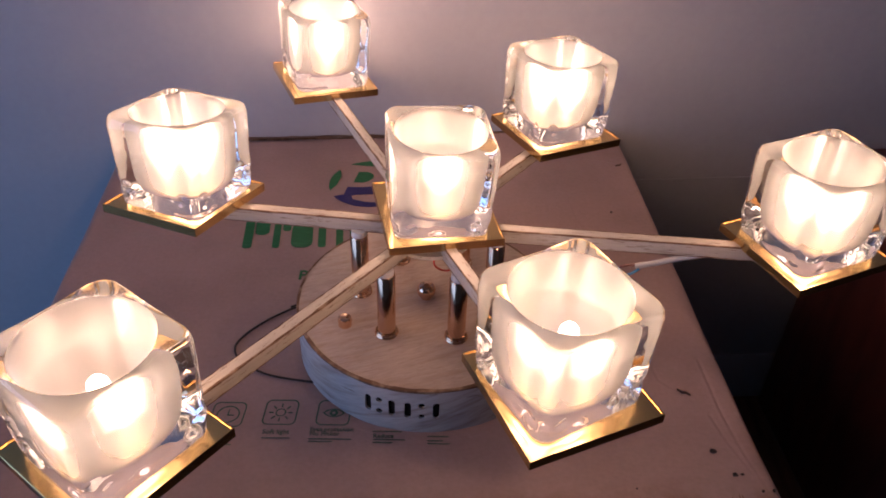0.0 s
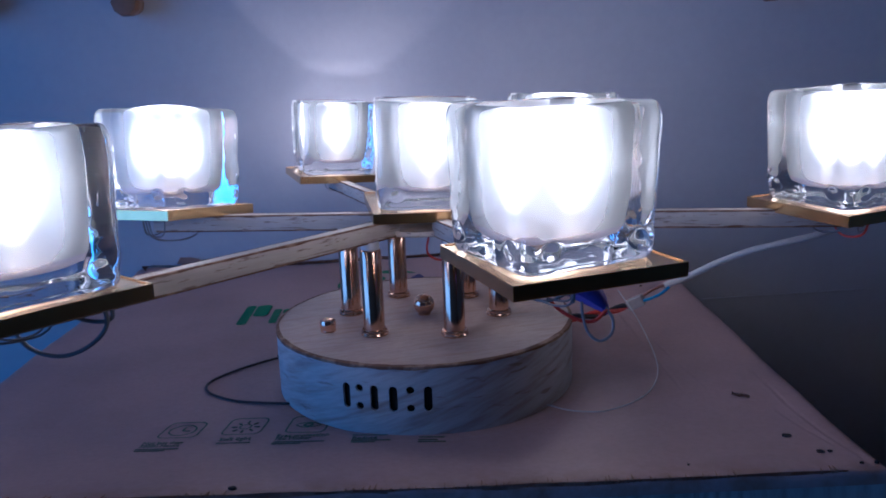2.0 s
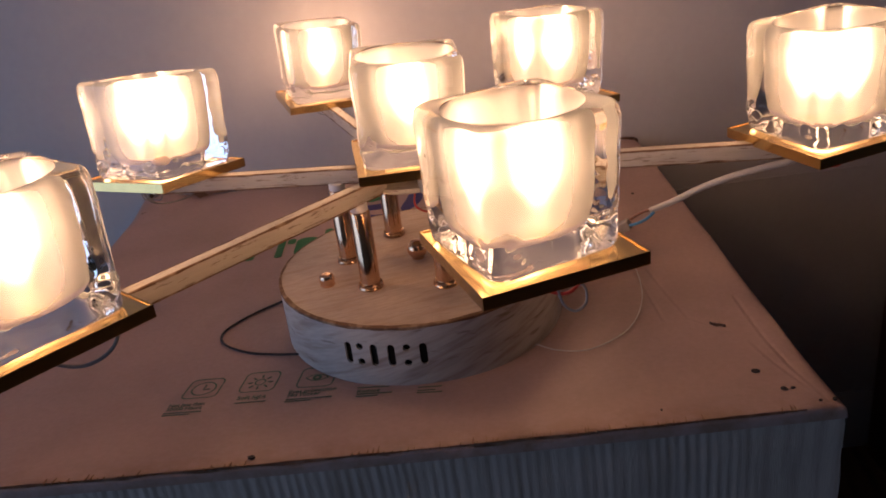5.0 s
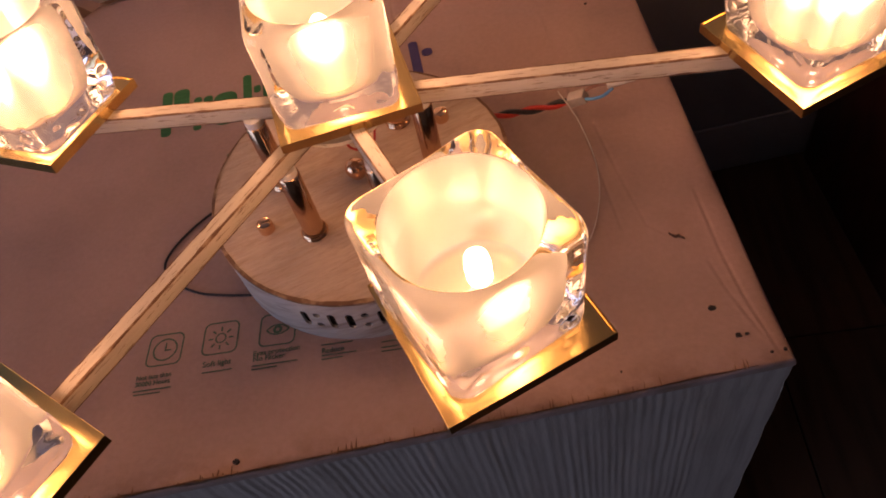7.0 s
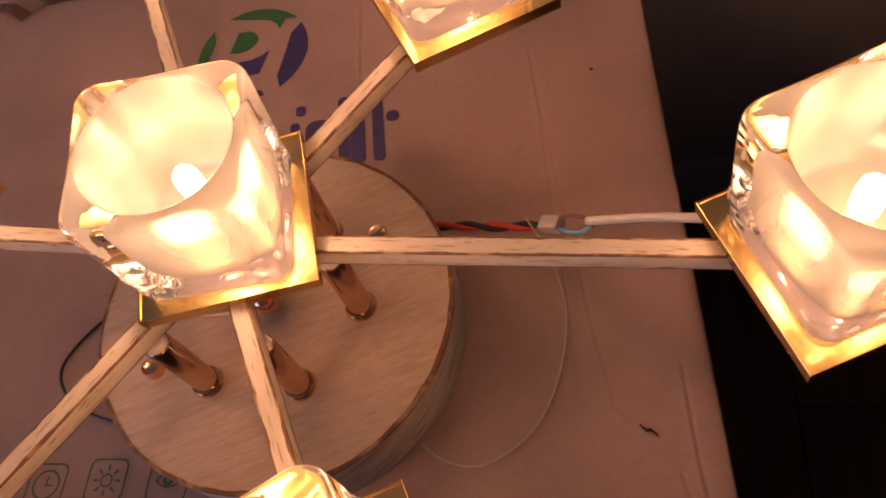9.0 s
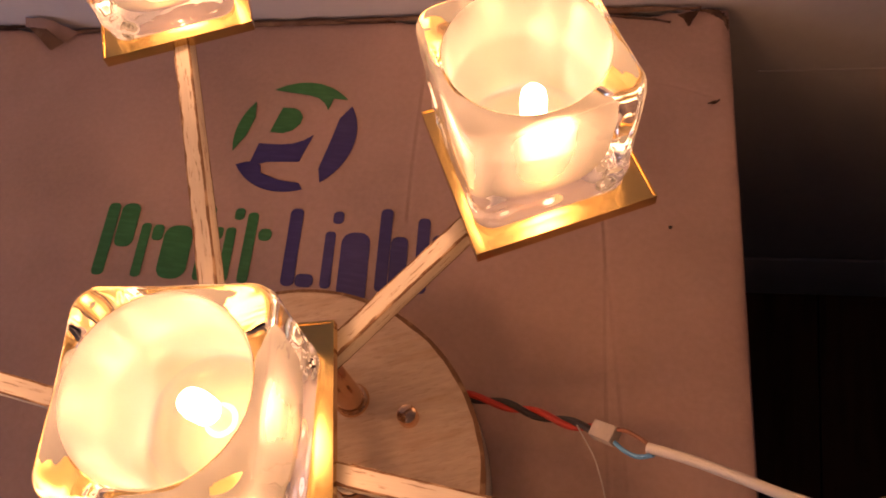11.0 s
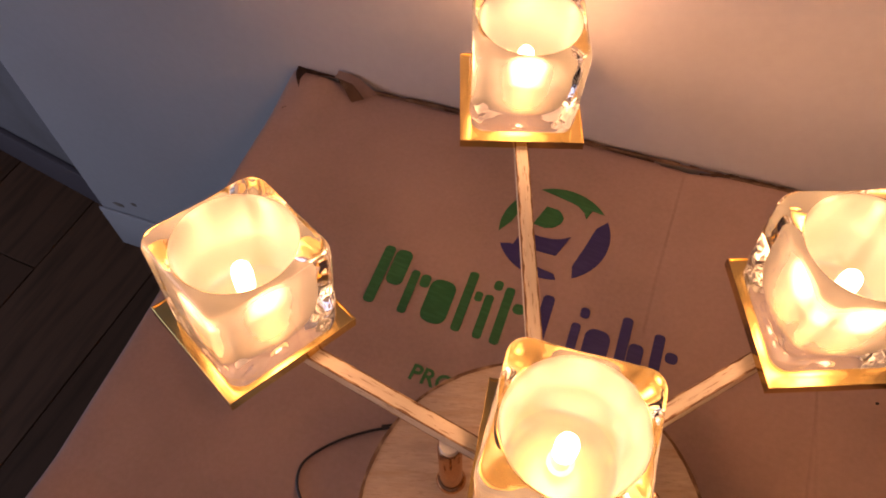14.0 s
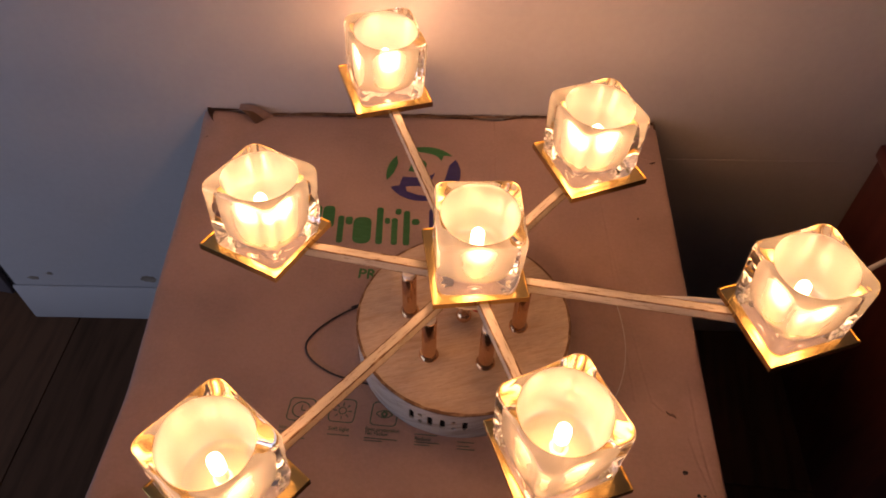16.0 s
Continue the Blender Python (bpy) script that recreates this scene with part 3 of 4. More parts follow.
part("torn_edge", torn_strip([(0.02, 0.345), (0.045, 0.352), (0.075, 0.3545), (0.10, 0.3565)], 0.0018, 16, 0.0022), TORN, carton, "dark crushed back edge")
part("scuff", torn_strip([(0.2075, 0.2835), (0.2115, 0.2840), (0.2150, 0.2865)], 0.0016, 9, 0.0004), TORN, carton)
part("scuff", torn_strip([(0.2055, -0.0590), (0.2090, -0.0625), (0.2115, -0.0625), (0.2150, -0.0655)], 0.0009, 10, 0.0006), TORN, carton)
part("scuff", torn_strip([(-0.367, 0.282), (-0.364, 0.277), (-0.366, 0.273)], 0.0018, 11, 0.0012), TORN, carton)
# punctures as near-black slabs: the shade inside the holes is put into the colour
for k, (x, y, r) in enumerate([(0.2185, -0.1215, 0.0026), (0.2290, -0.1430, 0.0022), (0.2345, -0.1425, 0.0012), (0.189, 0.190, 0.0013), (-0.086, -0.1885, 0.0022), (0.253, -0.156, 0.0013), (0.08, 0.262, 0.0009), (0.245, -0.157, 0.0010), (0.155, -0.158, 0.0008)]):
    rnd = random.Random(20 + k)
    ring = [(x + r * rnd.uniform(0.6, 1.25) * math.cos(a), y + r * rnd.uniform(0.5, 1.0) * math.sin(a)) for a in [i * math.pi / 5 for i in range(10)]]
    part("puncture", lowered(slab(bmesh.new(), ring, -0.001, 0.0009)), DARK, carton)
# worn front edge: ragged short dark scuffs where the flutes show through
rnd = random.Random(31)
bm = bmesh.new()
for k in range(150):
    u = (k + rnd.uniform(-0.45, 0.45)) / 152.0
    if noise.noise(Vector((u * 9.0, 0.4, 0.0))) < -0.12:
        continue
    p = quad(max(u, 0.004), 0.0)
    length = 0.001 + 0.0075 * rnd.random() ** 2.2
    w = rnd.uniform(0.0002, 0.0005)
    q = p + Vector((0.006 * rnd.uniform(-0.15, 0.15), length))
    s = (p + q) / 2 + Vector((rnd.uniform(-0.4, 0.4) * w, 0))
    slab(bm, [(p.x - w, p.y), (p.x + w, p.y), (s.x + w, s.y), (q.x + w * 0.3, q.y), (q.x - w * 0.3, q.y), (s.x - w, s.y)], -0.0022, 0.0001 + 0.0002 * rnd.random())
tagged(part("worn_streak", lowered(bm), KRAFT, carton), "brown worn streaks along the front edge", kind="stuff")
part("edge_wear", lowered(torn_strip([(FL.x + 0.01, FL.y + 0.002), (-0.2, -0.2080), (-0.05, -0.1930), (0.1, -0.1780), (0.235, -0.1645)], 0.0012, 12, -0.0012)), KRAFT, carton, "brown worn front edge")


# ---- print on the lid ----
def printed(name, outline, mat, z=0.0007):
    return part(name, lowered(slab(bmesh.new(), outline, z - 0.0003, z)), mat, carton)


def arc(cx, cy, r, a0, a1, n=24, squeeze=1.0):
    return [(cx + r * squeeze * math.cos(radians(a0 + (a1 - a0) * k / n)), cy + r * math.sin(radians(a0 + (a1 - a0) * k / n))) for k in range(n + 1)]


EMBLEM = (-0.0735, 0.239, 0.0465)
cx, cy, r = EMBLEM


def spots(*pairs):
    """Places on the emblem, in radii from its centre."""
    return [(cx + r * p, cy + r * q) for p, q in pairs]


printed("emblem_arc", arc(cx, cy, r, 124, 45) + spots((0.47, 0.72), (0.43, 0.50), (0.34, 0.63), (0.21, 0.72), (0.05, 0.76)), GREEN)
printed("emblem_arc", arc(cx, cy, r, 144, 200) + spots((-0.80, -0.05), (-0.74, 0.30)), GREEN)
printed("emblem_arc", arc(cx, cy, r, 36, -52) + spots((0.54, -0.55), (0.62, 0.0), (0.66, 0.36)), INDIGO)
printed("emblem_block", spots((-0.42, 0.04), (-0.20, 0.03), (-0.06, 0.09), (0.04, 0.22), (0.05, 0.35), (-0.02, 0.45), (-0.12, 0.50), (-0.33, 0.50)), GREEN)
printed("emblem_block", spots((-0.60, -0.60), (-0.30, -0.50), (0.20, -0.46), (0.31, 0.03), (0.18, -0.08), (0.02, -0.15), (-0.20, -0.18), (-0.54, -0.18)), INDIGO)
printed("emblem_base", arc(cx, cy, r, 216, 292, 14) + spots((0.30, -0.83), (-0.05, -0.80), (-0.36, -0.70), (-0.40, -0.56), (-0.64, -0.52)), INDIGO, 0.0009)


def bar(x, y, w, h, mat, slant=-0.05, cut=0.0, rz=3.3):
    """A slanted bar of the wordmark, with rounded corners."""
    a = radians(rz)
    r = cut * 1.3
    o = []
    for cx_, cy_, a0 in ((w - r, r, 270), (w - r, h - r, 0), (r, h - r, 90), (r, r, 180)):
        o += [(cx_ + r * math.cos(radians(a0 + 22.5 * k)) + slant * cy_, cy_ + r * math.sin(radians(a0 + 22.5 * k))) for k in range(5)]
    x0, y0 = -0.1915, 0.117
    return printed("wordmark_bar", [(x0 + 1.035 * (x + p) * math.cos(a) - (y + q) * math.sin(a), y0 + (x + p) * math.sin(a) + (y + q) * math.cos(a)) for p, q in o], mat)


GREEN_BARS = [(0.000, 0, 0.009, 0.056), (0.0095, 0.022, 0.014, 0.034), (0.029, 0, 0.007, 0.041), (0.0365, 0.028, 0.008, 0.012), (0.047, 0, 0.021, 0.040), (0.0735, 0, 0.0075, 0.056), (0.0815, 0.031, 0.006, 0.009), (0.091, 0, 0.007, 0.040), (0.0925, 0.046, 0.007, 0.009), (0.1045, 0, 0.0075, 0.052), (0.1125, 0.031, 0.009, 0.009)]
BLUE_BARS = [(0.134, 0, 0.009, 0.056), (0.1435, 0, 0.012, 0.009), (0.160, 0, 0.007, 0.040), (0.1615, 0.046, 0.007, 0.009), (0.172, -0.014, 0.019, 0.054), (0.1955, 0, 0.008, 0.058), (0.204, 0, 0.011, 0.038), (0.2205, 0, 0.008, 0.052), (0.229, 0.031, 0.009, 0.009)]
for x, y, w, h in GREEN_BARS:
    bar(x, y, w, h, GREEN, cut=min(w, h) * 0.3)
for x, y, w, h in BLUE_BARS:
    bar(x, y, w, h, INDIGO, cut=min(w, h) * 0.3)
lettering("PRO", 0.0185, -0.1275, 0.0715, 1.5, GREEN, carton, 0.0004)


def icon_frame(x, y, s):
    """A rounded square outline."""
    bm = bmesh.new()
    loops = []
    for half, c in ((s / 2, 0.005), (s / 2 - 0.0011, 0.0041)):
        ring = []
        for sx, sy, a0 in ((1, 1, 0), (-1, 1, 90), (-1, -1, 180), (1, -1, 270)):
            ring += [(x + sx * (half - c) + c * math.cos(radians(a0 + 22.5 * k)), y + sy * (half - c) + c * math.sin(radians(a0 + 22.5 * k))) for k in range(5)]
        loops.append([bm.verts.new((p, q, 0.0006)) for p, q in ring])
    n = len(loops[0])
    for k in range(n):
        bm.faces.new((loops[0][k], loops[0][(k + 1) % n], loops[1][(k + 1) % n], loops[1][k]))
    return part("icon_frame", lowered(bm), TEAL, carton)


def ring_mark(x, y, r, w, a0=0, a1=360, squeeze=1.0, name="icon_ring"):
    o = arc(x, y, r, a0, a1, 28, 1.0) + arc(x, y, r - w, a1, a0, 28, 1.0)
    bm = bmesh.new()
    n = 29
    v = [bm.verts.new((x + (p - x), y + (q - y) * squeeze, 0.0006)) for p, q in o]
    for k in range(n - 1):
        bm.faces.new((v[k], v[k + 1], v[2 * n - 2 - k], v[2 * n - 1 - k]))
    return part(name, lowered(bm), TEAL, carton)


def stroke(x0, y0, x1, y1, w=0.0009, name="icon_stroke", mat=None):
    d = Vector((x1 - x0, y1 - y0)).normalized() * w / 2
    return printed(name, [(x0 - d.y, y0 + d.x), (x0 + d.y, y0 - d.x), (x1 + d.y, y1 - d.x), (x1 - d.y, y1 + d.x)], mat or TEAL, 0.0006)


S = 0.0265
icon_frame(-0.1535, -0.095, S)
ring_mark(-0.1535, -0.095, 0.0093, 0.0012)
stroke(-0.1535, -0.0955, -0.1535, -0.0895)
stroke(-0.1540, -0.0955, -0.1490, -0.0955)
icon_frame(-0.1123, -0.092, S)
ring_mark(-0.1123, -0.092, 0.0042, 0.0010)
for k in range(8):
    a = k * math.pi / 4
    stroke(-0.1123 + 0.0058 * math.cos(a), -0.092 + 0.0058 * math.sin(a), -0.1123 + 0.0092 * math.cos(a), -0.092 + 0.0092 * math.sin(a), 0.0011)
icon_frame(-0.0705, -0.0915, S)
ring_mark(-0.0705, -0.0975, 0.0105, 0.0011, 35, 145)
ring_mark(-0.0705, -0.0855, 0.0105, 0.0011, 215, 325)
ring_mark(-0.0705, -0.0915, 0.0034, 0.0020)
lettering("Not less than", 0.0048, -0.1705, -0.1180, 1, TEAL, carton, 0.00006)
lettering("30000 Hours", 0.0048, -0.1700, -0.1232, 1, TEAL, carton, 0.00006)
lettering("Soft light", 0.0058, -0.1225, -0.1145, 1, TEAL, carton, 0.00006)
lettering("Eyes protection", 0.0053, -0.0865, -0.1110, 1, TEAL, carton, 0.00006)
lettering("No Flicker", 0.0053, -0.0860, -0.1155, 1, TEAL, carton, 0.00006)
lettering("Reduce", 0.0053, -0.0375, -0.1160, 1, TEAL, carton, 0.00006)
for x0, x1, y in ((-0.170, -0.143, -0.1270), (-0.1695, -0.150, -0.1300), (-0.122, -0.1005, -0.1190), (-0.086, -0.054, -0.1190), (-0.086, -0.068, -0.1218), (-0.038, -0.016, -0.1095), (-0.037, -0.013, -0.1180), (-0.037, -0.022, -0.1210), (0.004, 0.020, -0.1130), (0.004, 0.016, -0.1175), (0.004, 0.021, -0.1205)):
    stroke(x0, y, x1, y + 0.0004, 0.0008, "unreadable_line")

# ---- the chandelier ----
lamp = thing("chandelier", (0, 0, -0.0005), label="lit whitewashed wood chandelier with gold plates and glass cubes", category="chandelier")
lamp.matrix_world = pose(0, 0, -0.0005, -1.44, 1.6, 0)  # it leans a little with the sagging lid
R_BASE, H_BASE = 0.1083, 0.044
BASE_X = -0.0022
SLOT_MID, SLOT_Z = radians(-97.6), 0.0225


def drum():
    """The round base: a hollow drum with a pierced ventilation panel."""
    bm = bmesh.new()
    half = 0.034 / R_BASE
    z0, z1 = -0.0018, H_BASE - 0.0015
    cols = 96
    a_start, a_end = SLOT_MID + half, SLOT_MID - half + 2 * math.pi
    lo, hi = [], []
    for k in range(cols + 1):
        a = a_start + (a_end - a_start) * k / cols
        lo.append(bm.verts.new((R_BASE * math.cos(a), R_BASE * math.sin(a), z0)))
        hi.append(bm.verts.new((R_BASE * math.cos(a), R_BASE * math.sin(a), z1)))
    for k in range(cols):
        bm.faces.new((lo[k], lo[k + 1], hi[k + 1], hi[k]))
    # the pierced stretch, filled flat and then bent round
    flat = bmesh.new()
    edges = []
    n = 34

    def loop(pts):
        vs = [flat.verts.new((p, q, 0)) for p, q in pts]
        for k in range(len(vs)):
            edges.append(flat.edges.new((vs[k], vs[(k + 1) % len(vs)])))

    w = half * R_BASE
    loop([(-w + 2 * w * k / n, z0) for k in range(n)] + [(w, z0 + (z1 - z0) * k / 4) for k in range(4)] + [(w - 2 * w * k / n, z1) for k in range(n)] + [(-w, z1 - (z1 - z0) * k / 4) for k in range(4)])
    holes = []
    for x in (-0.0265, -0.0074, 0.0049, 0.0265):
        pts = [(x + 0.0026 * math.cos(radians(a)), SLOT_Z + (0.0058 if a <= 180 else -0.0058) + 0.0026 * math.sin(radians(a))) for a in (0, 30, 60, 90, 120, 150, 180, 181, 210, 240, 270, 300, 330, 359)]
        holes.append(pts)
    for x in (-0.0173, 0.0156):
        for dz in (-0.0059, 0.0059):
            holes.append([(x + 0.0026 * math.cos(k * math.pi / 6), SLOT_Z + dz + 0.0026 * math.sin(k * math.pi / 6)) for k in range(12)])
    for pts in holes:
        loop(pts)
    bmesh.ops.triangle_fill(flat, edges=edges, use_beauty=True)
    index = {}
    for v in flat.verts:
        a = SLOT_MID + v.co.x / R_BASE
        index[v] = bm.verts.new((R_BASE * math.cos(a), R_BASE * math.sin(a), v.co.y))
    for f in flat.faces:
        bm.faces.new([index[v] for v in f.verts])
    flat.free()
    for pts in holes:
        outer, inner = [], []
        for p, q in pts:
            a = SLOT_MID + p / R_BASE
            outer.append(bm.verts.new((R_BASE * math.cos(a), R_BASE * math.sin(a), q)))
            inner.append(bm.verts.new(((R_BASE - 0.002) * math.cos(a), (R_BASE - 0.002) * math.sin(a), q)))
        for k in range(len(pts)):
            j = (k + 1) % len(pts)
            bm.faces.new((outer[k], outer[j], inner[j], inner[k]))
    bmesh.ops.remove_doubles(bm, verts=bm.verts, dist=1e-5)
    return bm


base = part("base", drum(), WASH_SIDE, lamp, "round whitewashed base drum with ventilation slots", m=pose(BASE_X, 0, 0))
part("base_top", lathe(bmesh.new(), [(0, H_BASE - 0.002), (R_BASE - 0.001, H_BASE - 0.002), (R_BASE - 0.0009, H_BASE - 0.0006), (R_BASE - 0.0026, H_BASE), (0, H_BASE)], 128), WASH, base, "whitewashed wooden top with brown grain", m=pose(0, 0, 0, 0, 0, 22))
ring = bmesh.new()
rnd = random.Random(5)
prof = []
for k in range(180):
    a = 2 * math.pi * k / 180
    w = 0.0006 + 0.0009 * noise.noise(Vector((math.cos(a) * 9, math.sin(a) * 9, 0.3)))
    prof.append([ring.verts.new(((R_BASE + 0.00035) * math.cos(a), (R_BASE + 0.00035) * math.sin(a), H_BASE - 0.0014 - w)), ring.verts.new(((R_BASE + 0.0002) * math.cos(a), (R_BASE + 0.0002) * math.sin(a), H_BASE - 0.0004)), ring.verts.new(((R_BASE - 0.0016 - 1.0 * w) * math.cos(a), (R_BASE - 0.0016 - 1.0 * w) * math.sin(a), H_BASE + 0.0003))])
for k in range(180):
    a, b = prof[k], prof[(k + 1) % 180]
    for i in range(2):
        ring.faces.new((a[i], b[i], b[i + 1], a[i + 1]))
part("worn_rim", ring, WORN, base, "worn brown rim")
# near-black body added behind the slots for the darkness of the hollow drum
part("dark_core", lathe(bmesh.new(), [(0, -0.0031), (R_BASE - 0.0022, -0.0031), (R_BASE - 0.0022, -0.0010), (R_BASE - 0.0032, -0.0008), (R_BASE - 0.0032, H_BASE - 0.003), (0, H_BASE - 0.003)], 64), DARK, base)


Z_ARM0, Z_ARM1, Z_RIM, Z_PLATE = 0.1085, 0.1210, 0.1205, 0.1272
for k in range(6):
    a = radians(-2.5 + 60 * k)
    x, y = BASE_X + 0.0553 * math.cos(a), 0.0553 * math.sin(a)
    zt = Z_ARM0
    post = part("post", lathe(bmesh.new(), [(0, H_BASE), (0.0072, H_BASE), (0.0072, zt - 0.0055), (0.0064, zt - 0.0045), (0, zt - 0.0045)], 32), BRASS, lamp, "polished brass tube", m=pose(x, y, 0))
    part("foot_ring", lathe(bmesh.new(), [(0.0072, H_BASE + 0.0002), (0.0091, H_BASE + 0.0002), (0.0095, H_BASE + 0.0012), (0.0088, H_BASE + 0.0024), (0.0090, H_BASE + 0.0034), (0.0084, H_BASE + 0.0042), (0.0072, H_BASE + 0.0044)], 32), BRASS, post)
    part("top_sleeve", lathe(bmesh.new(), [(0.0, zt - 0.0050), (0.0060, zt - 0.0050), (0.0062, zt - 0.003), (0.0060, zt + 0.0006), (0, zt + 0.0006)], 24), SLEEVE, post, "pale plastic sleeve")

for x, y in ((-0.0660, -0.0395), (0.0600, 0.0420)):
    n = part("cap_nut", lathe(bmesh.new(), [(0, H_BASE), (0.0050, H_BASE), (0.0056, H_BASE + 0.0008), (0.0053, H_BASE + 0.0022), (0.0056, H_BASE + 0.0034), (0.0056, H_BASE + 0.0066), (0.0050, H_BASE + 0.0084), (0.0030, H_BASE + 0.0092), (0, H_BASE + 0.0090)], 24), ROSE, lamp, "rose-brass mounting nut", m=pose(x, y, 0))
part("finial", lathe(bmesh.new(), [(0, H_BASE), (0.0046, H_BASE), (0.0046, H_BASE + 0.0014)] + [(0.0078 * math.sin(radians(a)), H_BASE + 0.0084 - 0.0078 * math.cos(radians(a))) for a in range(36, 181, 12)], 32), ROSE, lamp, "round rose-brass finial", m=pose(BASE_X, -0.001, -0.0008))


def plate_mesh():
    """A square gold tray with a folded rim, open beneath."""
    h, t, lip = 0.0443, 0.0009, 0.0011
    bm = bmesh.new()
    rings = []
    for half, z in ((h - t, Z_PLATE - t), (h - t, Z_RIM), (h - 0.0002, Z_RIM), (h, Z_RIM + 0.0002), (h, Z_PLATE + 0.0004), (h - 0.0002, Z_PLATE + 0.0006), (h - lip, Z_PLATE + 0.0006), (h - lip, Z_PLATE)):
        rings.append([bm.verts.new((sx * half, sy * half, z)) for sx, sy in ((1, 1), (-1, 1), (-1, -1), (1, -1))])
    for a, b in zip(rings, rings[1:]):
        for k in range(4):
            bm.faces.new((a[k], a[(k + 1) % 4], b[(k + 1) % 4], b[k]))
    bm.faces.new(rings[0])
    bm.faces.new(rings[-1])
    return mesh_of("plate", bm, GOLD, 30)


def square_ring(half, corner, z, n=12, wave=0.0):
    """A rounded square at height z; its top edge may wave."""
    out = []
    for sx, sy, a0 in ((1, 1, 0), (-1, 1, 90), (-1, -1, 180), (1, -1, 270)):
        for k in range(n + 1):
            a = radians(a0 + 90 * k / n)
            out.append((sx * (half - corner) + corner * math.cos(a), sy * (half - corner) + corner * math.sin(a), z))
    full = []
    for i, p in enumerate(out):
        q = out[(i + 1) % len(out)]
        full.append(p)
        if math.hypot(q[0] - p[0], q[1] - p[1]) > 0.01:
            full += [(p[0] + (q[0] - p[0]) * f / 26, p[1] + (q[1] - p[1]) * f / 26, z) for f in range(1, 26)]
    if wave:
        full = [(x, y, z - wave * math.cos(4 * math.atan2(y, x))) for x, y, z in full]
    return full


CAVITY = [(0.0347, 0.0722), (0.0340, 0.0718), (0.0333, 0.0708), (0.0328, 0.0693), (0.0325, 0.067), (0.0324, 0.060), (0.0322, 0.050), (0.0318, 0.038), (0.0311, 0.029), (0.0302, 0.022), (0.0285, 0.0160), (0.0262, 0.0128), (0.0220, 0.0112), (0.0090, 0.0108)]


def shade_mesh():
    """A thick pressed-glass cube with a round frosted well in it."""
    bm = bmesh.new()
    rows = []
    profile = [(0.0300, 0.008, 0.0000, 0), (0.0345, 0.009, 0.0002, 0), (0.0358, 0.0095, 0.0014, 0), (0.0364, 0.0095, 0.0035, 0)]
    profile += [(0.0364 + 0.0016 * k / 44, 0.0095 - 0.0012 * min(1, k / 12), 0.0035 + 0.0615 * k / 44, 0.0003 * max(0, k - 32) / 12) for k in range(1, 45)]
    profile += [(0.0379, 0.0090, 0.0670, 0.0004), (0.0377, 0.0095, 0.0690, 0.0004), (0.0372, 0.0100, 0.0706, 0.0004), (0.0363, 0.0105, 0.0717, 0.0004), (0.0353, 0.0110, 0.0722, 0.0003)]
    for half, corner, z, wave in profile:
        pts = square_ring(half, corner, z, 8, wave)
        rows.append([bm.verts.new(p) for p in pts])
    n = len(rows[0])
    angles = [math.atan2(v.co.y, v.co.x) for v in rows[-1]]
    for r, z in CAVITY:
        rows.append([bm.verts.new((r * math.cos(a), r * math.sin(a), z)) for a in angles])
    first = len(rows) - len(CAVITY)
    for i, (a, b) in enumerate(zip(rows, rows[1:])):
        for k in range(n):
            j = (k + 1) % n
            f = bm.faces.new((a[k], a[j], b[j], b[k]))
            f.material_index = 0 if i < first + 1 else (1 if i < len(rows) - 4 else 2)
    bm.faces.new(rows[0][::-1])
    c = bm.verts.new((0, 0, 0.0107))
    for k in range(n):
        bm.faces.new((rows[-1][k], rows[-1][(k + 1) % n], c)).material_index = 2
    # uneven pressed faces, with lumpy melted corners low down
    for v in bm.verts:
        c = v.co
        if c.z > 0.002 and math.hypot(c.x, c.y) > 0.0345:
            k = 0.00010 * noise.noise(c * 70) + 0.00035 * noise.noise(c * 28 + Vector((3, 1, 2)))
            near = min(1.0, max(0.0, (min(abs(c.x), abs(c.y)) - 0.021) / 0.008))
            k += near * (0.0003 + 0.0011 * min(1.0, max(0.0, (0.030 - c.z) / 0.012))) * noise.noise(Vector((c.x * 50, c.y * 50, c.z * 95)))
            # small round dimples near the foot of each corner
            along = min(abs(c.x), abs(c.y))
            for s, h, size, depth in ((0.0235, 0.0105, 0.0034, 0.0008), (0.0265, 0.0195, 0.0026, 0.0006)):
                d = math.hypot(along - s, c.z - h) / size
                k += depth * math.exp(-d * d) - 0.6 * depth * math.exp(-((d - 1.6) / 0.6) ** 2)
            v.co += Vector((c.x, c.y, 0)).normalized() * k
    me = mesh_of("shade", bm, GLASS, 180)
    me.materials.append(FROSTED)
    me.materials.append(FROSTED_VIOLET)
    return me


PLATE, SHADE = plate_mesh(), shade_mesh()
BULB = mesh_of("bulb", lathe(bmesh.new(), [(0, 0.0265), (0.0048, 0.0265), (0.0059, 0.0283), (0.0061, 0.0395), (0.0054, 0.0445), (0.0034, 0.0473), (0, 0.0482)], 20), LIT, 60)
SOCKET = mesh_of("socket", lathe(bmesh.new(), [(0, 0.0113), (0.0066, 0.0113), (0.0072, 0.0118), (0.0074, 0.0128), (0.0066, 0.0134), (0.0050, 0.0136), (0.0046, 0.0260), (0, 0.0262)], 24), CERAMIC, 40)

